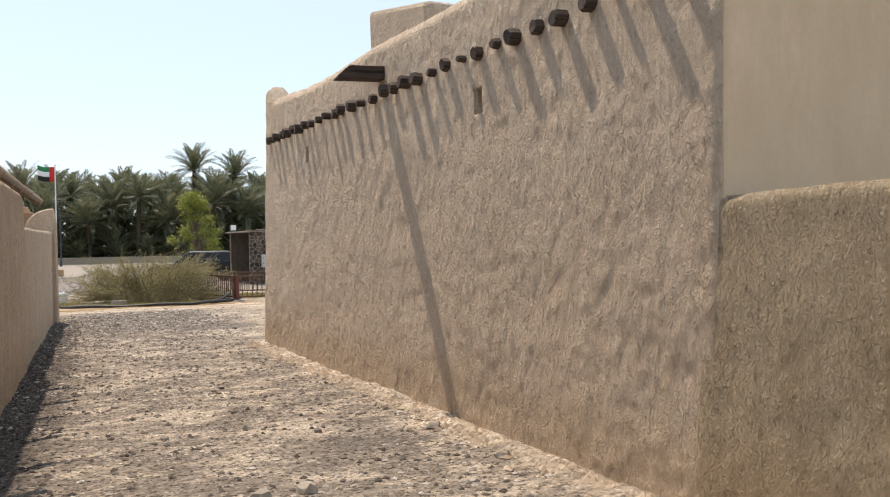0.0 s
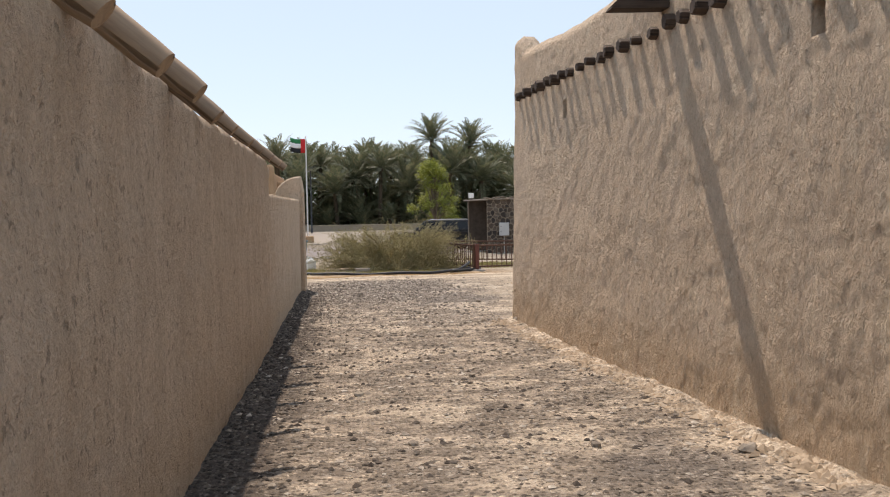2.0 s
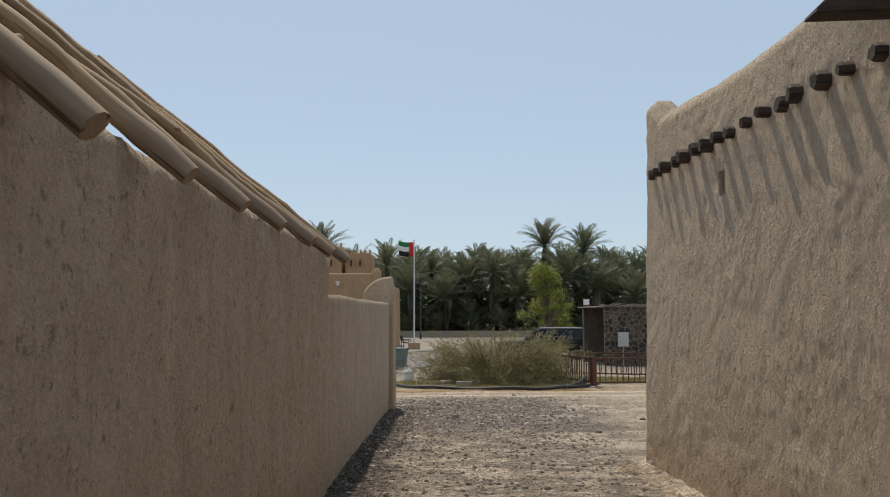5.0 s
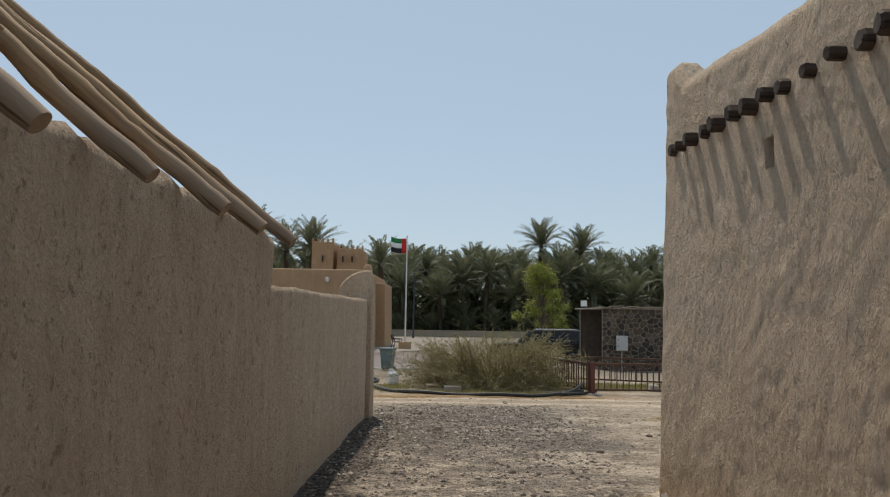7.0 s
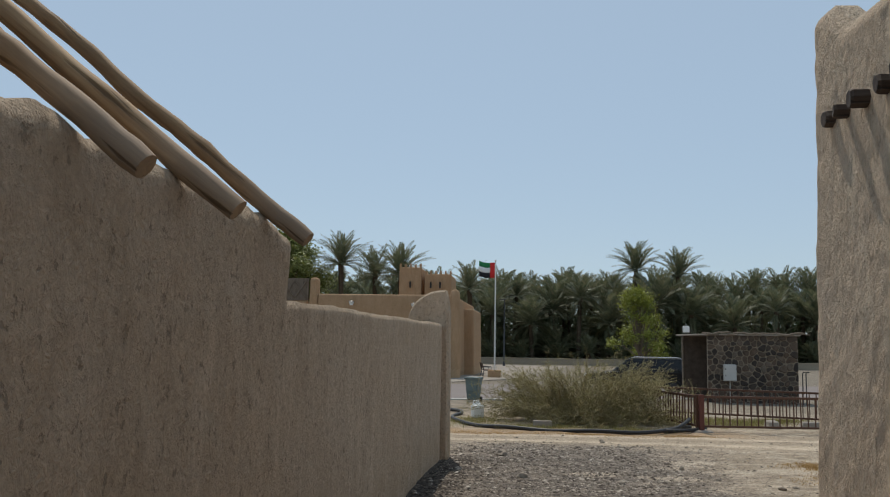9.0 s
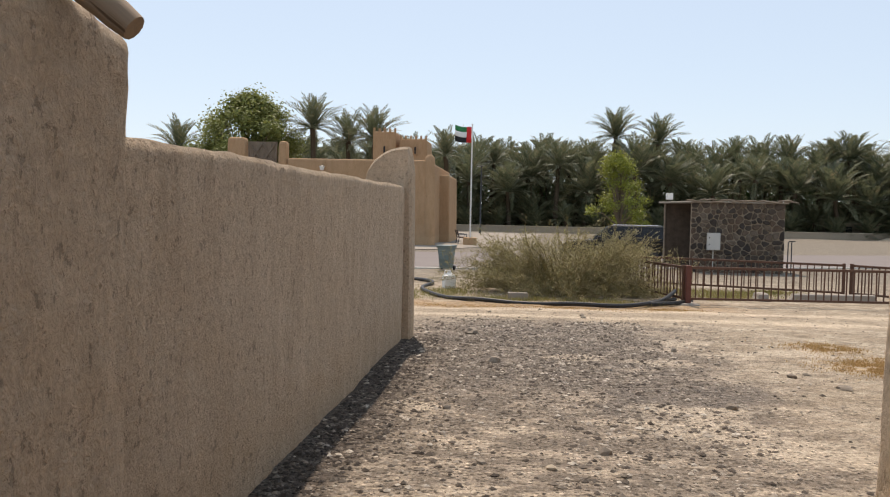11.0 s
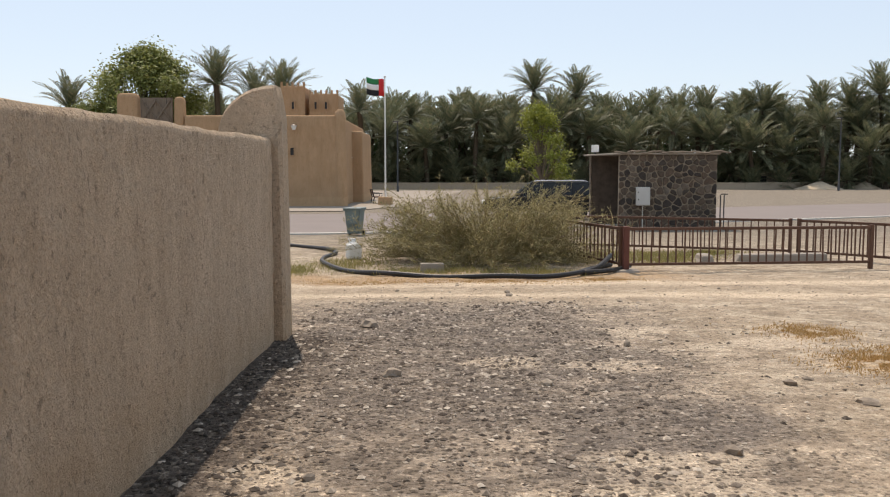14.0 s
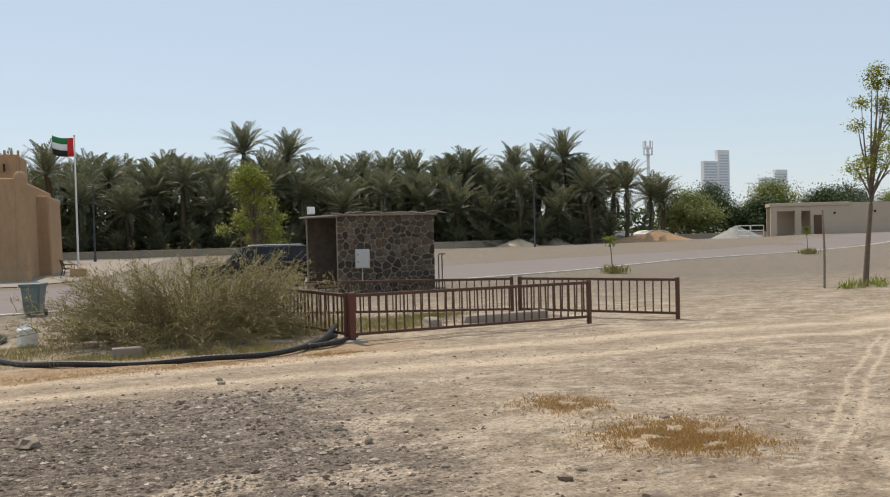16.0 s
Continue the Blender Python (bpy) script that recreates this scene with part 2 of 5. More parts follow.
    c = k.mix(k.math("MULTIPLY", k.math("MULTIPLY", band(wave, 20.2, 22.3, 0.5), band(x, -4, 5, 1.2)), k.ramp(k.noise(2.2, 6, 0.7), [(0.35, 0.2), (0.6, 0.75)])), c, (0.44, 0.285, 0.165))
    c = k.mix(k.math("MULTIPLY", k.math("MULTIPLY", tracks, k.ramp(k.noise(1.1, 5, 0.7), [(0.3, 0.35), (0.55, 1.0)])), 0.85), c, (0.70, 0.57, 0.425))
    diag = k.math("ADD", k.math("ADD", x, k.math("MULTIPLY", y, -1.16)), k.math("MULTIPLY", k.noise(0.5, 3, 0.5), -0.5))
    c = k.mix(k.math("MULTIPLY", k.math("MULTIPLY", k.math("MAXIMUM", band(diag, -11.07, -10.99, 0.05), band(diag, -10.80, -10.72, 0.05)), band(y, 14.0, 19.5, 0.5)), 0.75), c, (0.68, 0.56, 0.42))
    dusty = None
    for spot in ((0.98, 6.7, 0.65, 0.4), (0.85, 3.5, 0.5, 0.4), (1.6, 2.4, 0.6, 0.35), (1.4, 4.5, 0.5, 0.3), (0.2, 5.9, 0.3, 0.35), (2.15, 11.8, 0.6, 0.5), (0.72, 9.0, 0.4, 0.5), (2.9, 16.7, 0.5, 0.3), (4.2, 16.0, 0.7, 0.4), (2.3, 15.0, 0.5, 0.3), (6.0, 16.2, 0.6, 0.35), (-0.3, 12.2, 0.35, 0.25), (1.4, 15.0, 0.35, 0.2), (2.2, 12.4, 0.6, 0.35), (2.85, 11.1, 0.6, 0.5), (1.25, 15.2, 0.3, 0.2)):
        one = patch(*spot)
        dusty = one if dusty is None else k.math("MAXIMUM", dusty, one)
    c = k.mix(k.math("MULTIPLY", dusty, 0.7), c, (0.60, 0.50, 0.385))
    weeds = k.math("MAXIMUM", patch(5.0, 14.95, 0.9, 0.65), k.math("MULTIPLY", patch(4.75, 16.5, 0.6, 0.6), 0.6))
    weeds = k.math("MAXIMUM", weeds, k.math("MULTIPLY", band(wave, 21.0, 22.0, 0.35), band(x, -4, 5, 1)))
    tuft = k.ramp(k.noise(9, 5, 0.75), [(0.42, 0.0), (0.58, 1.0)])
    c = k.mix(k.math("MULTIPLY", k.math("MULTIPLY", weeds, tuft), 0.5), c, (0.52, 0.34, 0.165))
    # far ground, greyer
    far = k.math("MULTIPLY", band(y, 30, 4000, 8), 0.85)
    c = k.mix(far, c, (0.19, 0.168, 0.138))
    # grit
    cell = k.voronoi(26, "F1", "Color")
    dist = k.voronoi(26, "F1", "Distance")
    tone = k.ramp(k.axes(cell)[0], [(0.0, 0.28), (0.4, 0.7), (0.75, 1.1), (1.0, 1.8)])
    near = k.math("ADD", k.math("MULTIPLY", k.math("MAXIMUM", alley, gravel), 0.6), 0.4)
    big_cell = k.voronoi(11, "F1", "Color", k.mapped((1, 1, 1), shift=(3, 8, 1)))
    big_dist = k.voronoi(11, "F1", "Distance", k.mapped((1, 1, 1), shift=(3, 8, 1)))
    pick = k.ramp(k.axes(big_cell)[1], [(0.72, 0.0), (0.74, 1.0)])
    chunk = k.math("MULTIPLY", pick, k.ramp(k.math("ADD", big_dist, k.math("MULTIPLY", k.noise(30, 3, 0.6), 0.25)), [(0.34, 1.0), (0.42, 0.0)]))
    c = k.mix(k.math("MULTIPLY", chunk, 0.7), c, k.mix(k.axes(big_cell)[0], (0.11, 0.088, 0.072), (0.58, 0.50, 0.40)))
    c = k.mix(k.math("MULTIPLY", near, k.ramp(dist, [(0.35, 1.0), (0.6, 0.0)])), c, k.mix(1.0, c, tone, "MULTIPLY"))
    fine = k.noise(55, 4, 0.7)
    c = k.mix(k.ramp(fine, [(0.3, 0.35), (0.6, 0.0)]), c, tuple(v * 0.5 for v in grit))
    flakes = k.noise(1.0, 7, 0.8, k.mapped((9, 12, 9), shift=(21, 5, 0)))
    c = k.mix(k.ramp(flakes, [(0.36, 0.55), (0.47, 0.0)]), c, (0.105, 0.085, 0.066))
    c = k.mix(k.ramp(flakes, [(0.55, 0.0), (0.63, 0.45)]), c, (0.58, 0.515, 0.43))
    lumps = k.noise(4.5, 7, 0.75)
    n = k.bump(lumps, 0.9, 0.085)
    n = k.bump(chunk, 0.8, 0.03, n)
    n = k.bump(k.math("MULTIPLY", near, k.ramp(dist, [(0.1, 1.0), (0.55, 0.0)])), 0.7, 0.018, n)
    n = k.bump(fine, 0.4, 0.006, n)
    return k.done(c, 0.97, n, 0, 0.1)


M_WALL = plaster("mud_plaster_grey", (0.70, 0.548, 0.408), (0.715, 0.552, 0.405), streak=0.18, relief=1.0, coarse=0.36, fleck=0.5)
M_LEFT = plaster("mud_plaster_brown", (0.60, 0.468, 0.348), (0.615, 0.472, 0.34), streak=0.9, relief=0.85, fleck=0.95, coarse=0.5, squat=1.5)
M_FORT = plaster("mud_plaster_orange", (0.45, 0.285, 0.165), (0.48, 0.31, 0.185), streak=0.5, relief=0.5, foot=0.1)
M_END = plaster("mud_plaster_ochre", (0.56, 0.435, 0.295), (0.58, 0.46, 0.315), relief=1.1)
M_SMOOTH = plaster("smooth_plaster_ochre", (0.60, 0.455, 0.31), (0.615, 0.47, 0.325), streak=0.1, relief=0.12, fleck=0.05, coarse=0.12)
M_BEAM = timber("dark_palm_wood", (0.10, 0.065, 0.045), (0.035, 0.024, 0.018), "x", 0.3, 0.2)
M_POLE = timber("bare_pole_wood", (0.50, 0.325, 0.17), (0.22, 0.12, 0.056), "x", 0.45, 0.3, tip=0.4)
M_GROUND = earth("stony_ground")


# ---- building helpers ----
def mesh_of(bm, name, material, smooth=False):
    me = bpy.data.meshes.new(name)
    bmesh.ops.recalc_face_normals(bm, faces=bm.faces)
    bm.to_mesh(me)
    bm.free()
    for m in material if isinstance(material, (list, tuple)) else [material]:
        me.materials.append(m)
    if smooth:
        me.polygons.foreach_set("use_smooth", [True] * len(me.polygons))
    return me


def part(name, bm, material, parent=None, label="", smooth=False, at=None):
    ob = new(name, mesh_of(bm, name, material, smooth))
    if parent is not None:
        ob.parent = parent
    if at is not None:
        ob.matrix_basis = at
    if label:
        ob["label"] = label
    return ob


def thing(name, label, category, m=None, group="", kind=""):
    ob = tagged(new(name), label, category, group, kind)
    ob.empty_display_size = 0.2
    if m is not None:
        ob.matrix_basis = m
    return ob


def box(bm, x0, y0, z0, x1, y1, z1, bevel=0.0, m=None):
    r = bmesh.ops.create_cube(bm, size=1.0, matrix=Matrix.Translation(((x0 + x1) / 2, (y0 + y1) / 2, (z0 + z1) / 2)) @ Matrix.Diagonal((x1 - x0, y1 - y0, z1 - z0, 1)))
    vs = r["verts"]
    if bevel > 0:
        es = list({e for v in vs for e in v.link_edges})
        vs = list({v for f in bmesh.ops.bevel(bm, geom=es, offset=bevel, segments=2, profile=0.5, affect="EDGES")["faces"] for v in f.verts} | {v for v in vs if v.is_valid})
    if m is not None:
        bmesh.ops.transform(bm, matrix=m, verts=vs)
    return bm


def boxed(*a, **k):
    return box(bmesh.new(), *a, **k)


def tube(bm, pts, radii, sides=8, cap=True, squash=1.0):
    """A tapering round bar through the points."""
    pts = [Vector(p) for p in pts]
    if isinstance(radii, (int, float)):
        radii = [radii] * len(pts)
    rings = []
    ref = None
    for i, p in enumerate(pts):
        d = (pts[min(i + 1, len(pts) - 1)] - pts[max(i - 1, 0)]).normalized()
        if ref is None:
            ref = d.orthogonal().normalized()
        ref = (ref - d * ref.dot(d)).normalized()
        side = d.cross(ref)
        rings.append([bm.verts.new(p + (ref * math.cos(a) + side * math.sin(a) * squash) * radii[i]) for a in (2 * math.pi * j / sides for j in range(sides))])
    for a, b in zip(rings, rings[1:]):
        for j in range(sides):
            bm.faces.new((a[j], a[(j + 1) % sides], b[(j + 1) % sides], b[j]))
    if cap:
        for ring in (rings[0][::-1], rings[-1]):
            for e in bm.faces.new(ring).edges:
                e.smooth = False
    return bm


def smoothstep(a, b, v):
    t = min(1, max(0, (v - a) / (b - a)))
    return t * t * (3 - 2 * t)


def ground_z(x, y):
    """Lie of the land: level alley, a slight fall past the walls, a long rise far off to the right."""
    z = -0.14 * smoothstep(17, 24, y) - 0.1 * smoothstep(28, 55, y)
    z += 0.75 * smoothstep(48, 76, x) * (1 - smoothstep(92, 110, y)) * smoothstep(50, 80, y)
    return z


def rough(x, y, z, amount, scale=1.0):
    return amount * noise.noise(Vector((x * scale, y * scale, z * scale)))


def mud_wall(name, a, b, thick, top, material, parent=None, label="", batter=0.05, step=0.06, wobble=0.02, slots=(), low=-0.3, round_top=0.1, grainy=0.35):
    """A hand-plastered wall from a to b (outer foot line, face to the right of a->b is inside). top(s): height at s metres from a.
    slots: (s0, s1, z0, z1) loopholes that go right through."""
    a, b = Vector((*a, 0)), Vector((*b, 0))
    length = (b - a).length
    d = (b - a).normalized()
    inward = Vector((d.y, -d.x, 0))
    nu, nv = max(2, int(length / step)), max(4, int((top(0) - low) / step))
    # stations line up with the loophole edges
    us = sorted({round(length * i / nu, 4) for i in range(nu + 1)} | {s for sl in slots for s in sl[:2]})
    hmax = max(top(u) for u in us)
    vs = sorted({round(i / nv, 4) for i in range(nv + 1)} | {round((z - low) / (hmax - low), 4) for sl in slots for z in sl[2:]})
    bm = bmesh.new()
    front, back = [], []
    for u in us:
        h = top(u) - low
        f, k = [], []
        for v in vs:
            z = low + v * h
            if slots:
                split = max(sl[3] for sl in slots) + 0.1
                z = low + v * (hmax - low)
                if z > split:
                    z = split + (z - split) * (h + low - split) / (hmax - split)
            tuck = round_top * max(0, 1 - (h + low - z) / (round_top * 1.6)) ** 2
            p = a + d * u + inward * (batter * max(z, 0) + tuck)
            n = rough(p.x, p.y, z, wobble, 1.3) + rough(p.x, p.y, z, wobble * 0.5, 4.1) + rough(p.x + 9, p.y, z * 0.6, wobble * grainy * 0.45, 9.0) + rough(p.x + 2, p.y, z * 0.6, wobble * grainy * 0.55, 17.0)
            edge = min(u, length - u)
            p += inward * (n + 0.02 * max(0, 1 - edge / 0.06) ** 2)
            p.z = z + (rough(p.x, p.y, 5, wobble, 3.0) if v > 0.99 else 0)
            f.append(bm.verts.new(p))
            q = a + d * u + inward * (thick - 0.02 * z - tuck)
            q.z = p.z
            k.append(bm.verts.new(q))
        front.append(f)
        back.append(k)

    def holed(i, j):
        u, z = (us[i] + us[i + 1]) / 2, low + (vs[j] + vs[j + 1]) / 2 * (hmax - low)
        return any(s0 < u < s1 and z0 < z < z1 for s0, s1, z0, z1 in slots)

    I, J = len(us) - 1, len(vs) - 1
    for i in range(I):
        for j in range(J):
            if holed(i, j):
                for (ii, jj), (p, q) in (((i - 1, j), ((i, j), (i, j + 1))), ((i + 1, j), ((i + 1, j), (i + 1, j + 1))), ((i, j - 1), ((i, j), (i + 1, j))), ((i, j + 1), ((i, j + 1), (i + 1, j + 1)))):
                    if not holed(ii, jj):
                        bm.faces.new((front[p[0]][p[1]], front[q[0]][q[1]], back[q[0]][q[1]], back[p[0]][p[1]]))
                continue
            bm.faces.new((front[i][j], front[i + 1][j], front[i + 1][j + 1], front[i][j + 1]))
            bm.faces.new((back[i][j], back[i][j + 1], back[i + 1][j + 1], back[i + 1][j]))
        bm.faces.new((front[i][J], front[i + 1][J], back[i + 1][J], back[i][J]))
        for side in (front, back):
            if e := bm.edges.get((side[i][J], side[i + 1][J])):
                e.smooth = False
        bm.faces.new((front[i][0], back[i][0], back[i + 1][0], front[i + 1][0]))
    for j in range(J):
        bm.faces.new((front[0][j], front[0][j + 1], back[0][j + 1], back[0][j]))
        bm.faces.new((front[I][j], back[I][j], back[I][j + 1], front[I][j + 1]))
    return part(name, bm, material, parent, label, smooth=True)


# ---- ground ----
def graded(inner0, inner1, step, reach, grow=1.22):
    mid = list(np.arange(inner0, inner1 + 1e-6, step))
    hi, lo, s = [mid[-1]], [mid[0]], step
    while hi[-1] < reach:
        s *= grow
        hi.append(hi[-1] + s)
        lo.append(lo[-1] - s)
    return lo[:0:-1] + mid + hi[1:]


gx, gy = graded(-2.2, 7.5, 0.1, 3500), graded(-7, 24, 0.1, 3500)
verts, faces = [], []
for yy in gy:
    for xx in gx:
        fine = 1 - smoothstep(15, 60, math.hypot(xx - 2, yy - 10))
        h = ground_z(xx, yy) + fine * (rough(xx, yy, 0, 0.035, 0.55) + rough(xx, yy, 3, 0.018, 2.1) + rough(xx, yy, 6, 0.008, 6.3))
        foot = xx + 0.067 * yy - 3.30
        if -2 < yy < 9.7 and -0.45 < foot < 0.5:
            h += (0.025 + rough(xx, yy, 1, 0.07, 3.1) + rough(xx, yy, 2, 0.05, 7.7)) * max(0.0, 1 - abs(foot + 0.02) / 0.2)
        verts.append((xx, yy, h))
n_x = len(gx)
for j in range(len(gy) - 1):
    for i in range(n_x - 1):
        q = j * n_x + i
        faces.append((q, q + 1, q + n_x + 1, q + n_x))
gm = bpy.data.meshes.new("ground")
gm.from_pydata(verts, [], faces)
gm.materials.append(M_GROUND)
gm.polygons.foreach_set("use_smooth", [True] * len(gm.polygons))
tagged(new("ground", gm), "stony sun-bleached ground with gravel, dust and wheel tracks", "ground", kind="structure")

# ---- big mud building beside the alley ----
WALL_X, WALL_M = 3.3916, -0.0728
NEAR_Y, FAR_Y = -1.27, 9.64


def wall_foot(y):
    return WALL_X + WALL_M * y


big = thing("mud_house", "tall grey-brown mud-plastered house with projecting palm beams", "house")


def big_top(s):
    y = FAR_Y - s
    return 4.1 + 0.07 * smoothstep(7.5, 9.1, y) + 0.30 * smoothstep(9.1, 9.48, y) + 0.02 * math.sin(y * 1.7) + 0.05 * smoothstep(2, -1, y)


LEN = math.hypot(FAR_Y - NEAR_Y, wall_foot(NEAR_Y) - wall_foot(FAR_Y))
slots = [(FAR_Y - 7.2, FAR_Y - 7.04, 2.92, 3.16), (FAR_Y - 1.84, FAR_Y - 1.68, 2.88, 3.12)]
mud_wall("wall", (wall_foot(NEAR_Y), NEAR_Y), (wall_foot(FAR_Y), FAR_Y), 0.55, lambda s: big_top(LEN - s), M_WALL, big, "rough grey mud plaster, trowel-marked", 0.022, 0.024, 0.014,
         [(LEN - s1, LEN - s0, z0, z1) for s0, s1, z0, z1 in slots], grainy=0.8)
# shaded end wall towards the start of the walk
bm = boxed(0.0, NEAR_Y - 0.01, -0.3, 9.6, NEAR_Y + 0.5, 4.3, 0.03)
for v in bm.verts:
    if v.co.x < 1:
        v.co.x += wall_foot(NEAR_Y) + 0.022 * max(0, v.co.z) + 0.025
part("wall", bm, M_SMOOTH, big, "smooth ochre plaster end wall")
# lower garden wall that carries on from the corner
yard = thing("garden_wall", "low rough ochre plaster wall joined to the tall house", "wall")
mud_wall("wall", (wall_foot(-9.0) - 0.05, -9.0), (wall_foot(NEAR_Y) - 0.03, NEAR_Y + 0.2), 0.4, lambda s: 1.965 + 0.012 * math.sin(s * 3), M_END, yard, "", 0.04, 0.035, 0.012, round_top=0.035, grainy=0.55)
part("wall", boxed(9.15, NEAR_Y + 0.5, -0.3, 9.6, FAR_Y - 0.5, 4.1, 0.03), M_WALL, big)
part("wall", boxed(wall_foot(FAR_Y) + 0.5, FAR_Y - 0.5, -0.3, 9.6, FAR_Y - 0.02, 4.1, 0.03), M_WALL, big)
bm = boxed(0, NEAR_Y + 0.5, 3.58, 9.15, FAR_Y - 0.5, 3.72)
for v in bm.verts:
    if v.co.x < 1:
        v.co.x = wall_foot(v.co.y) + 0.42
part("roof", bm, M_WALL, big)

# roof pedestal behind the parapet, its corner broken
bm = boxed(0, -0.85, 3.72, 0.9, 0.85, 4.62, 0.06)
for v in bm.verts:
    if v.co.z > 4.2 and v.co.y < -0.1:
        v.co.z -= 0.28 + rough(v.co.x, v.co.y, 2, 0.08, 5)
    v.co.x += rough(v.co.x, v.co.y, v.co.z, 0.03, 3)
part("pedestal", bm, M_WALL, big, "weathered plaster block with a broken corner", at=pose(wall_foot(4) + 0.22, 4.1, 0, 0, 0, 4.4))

# beams
random.seed(4)
BEAM_Y = [-0.95, -0.62, -0.28, 0.03, 0.39, 0.74, 1.1, 1.4, 1.74, 2.04, 2.41, 2.7, 3.07, 3.4, 3.75, 4.03, 4.38, 4.77, 5.09, 5.52, 5.75, 6.06, 6.43, 6.82, 7.1, 7.38, 7.7, 8.05, 8.4, 8.71, 9.0, 9.27]
for i, y in enumerate(BEAM_Y):
    r = random.choice((0.05, 0.06, 0.068, 0.075)) if i != 9 else 0.035
    out = random.uniform(0.085, 0.14)
    bm = bmesh.new()
    sides = random.choice((6, 7, 8))
    tube(bm, [(0.5, 0, 0), (0.1, 0, 0), (-out + 0.02, 0.0, 0), (-out, 0, 0)], [r, r, r * 1.02, r * 0.86], sides)
    for v in bm.verts:
        v.co += Vector((rough(v.co.y * 9, v.co.z * 9, i, 0.015), rough(v.co.x, v.co.y, i * 3, 0.008, 11), rough(v.co.x, v.co.z, i * 5, 0.008, 11)))
    z = 3.45 + random.uniform(-0.02, 0.02) + 0.004 * (y - 4)
    part("beam_end", bm, M_BEAM, big, "dark weathered palm beam end" if i == 0 else "", at=pose(wall_foot(y) + 0.027 * z, y, z, random.uniform(-20, 20), random.uniform(-3, 3), random.uniform(-4, 4)))

# water spout: a dark open wooden trough, its tip sawn on the slant
def plank(y0, y1, z0, z1, tip0, tip1):
    bm = bmesh.new()
    vs = [bm.verts.new(c) for c in ((0.4, y0, z0), (0.4, y1, z0), (tip0, y1, z0), (tip0, y0, z0), (0.4, y0, z1), (0.4, y1, z1), (tip1, y1, z1), (tip1, y0, z1))]
    for f in ((0, 1, 2, 3), (4, 5, 6, 7), (0, 1, 5, 4), (1, 2, 6, 5), (2, 3, 7, 6), (3, 0, 4, 7)):
        bm.faces.new([vs[k] for k in f])
    return bm


spout = part("water_spout", plank(-0.10, 0.10, 0.0, 0.022, -0.57, -0.56), M_BEAM, big, "dark wooden roof spout", at=pose(wall_foot(4.2) + 0.10, 4.2, 3.62, 0, -1.5, 0))
part("spout_side", plank(-0.10, -0.08, 0.022, 0.15, -0.56, -0.42), M_BEAM, spout)
part("spout_side", plank(0.08, 0.10, 0.022, 0.15, -0.56, -0.42), M_BEAM, spout)

# ---- long wall with pole roof, and the low wall that goes on from it ----
shed = thing("pole_roofed_house", "brown mud-walled house with bare pole rafters overhanging its wall", "house")
TALL_X, LOW_X = -0.92, -0.955


def tall_top(s):
    return 2.475 + 0.05 * smoothstep(5.4, 6.2, s) + 0.04 * smoothstep(6.8, 7.6, s) - 0.07 * smoothstep(0.5, 0.05, s) + 0.02 * noise.noise(Vector((s * 1.3, 0, 2))) + 0.035 * noise.noise(Vector((s * 4.1, 4, 2))) + 0.02 * noise.noise(Vector((s * 9.1, 1, 2)))


mud_wall("wall", (TALL_X, 7.86), (TALL_X, -9.0), 0.5, tall_top, M_LEFT, shed, "streaked brown mud plaster", 0.0, 0.035, 0.018, round_top=0.04, grainy=0.9)
part("wall", boxed(-5.2, 7.36, -0.3, TALL_X - 0.5, 7.82, 2.4, 0.03), M_LEFT, shed)
part("wall", boxed(-5.2, -9.0, -0.3, -4.75, 7.36, 2.4, 0.03), M_LEFT, shed)
part("wall", boxed(-3.35, -8.6, -0.3, -3.05, 6.6, 4.16, 0.03), M_LEFT, shed)
random.seed(11)
RAFTER_Y = [-8.1, -7.2, -6.3, -5.3, -4.4, -3.6, -2.8, -2.0, -1.2, -0.4, 0.46, 1.46, 2.46, 3.24, 4.21, 5.38, 6.19, 7.36]
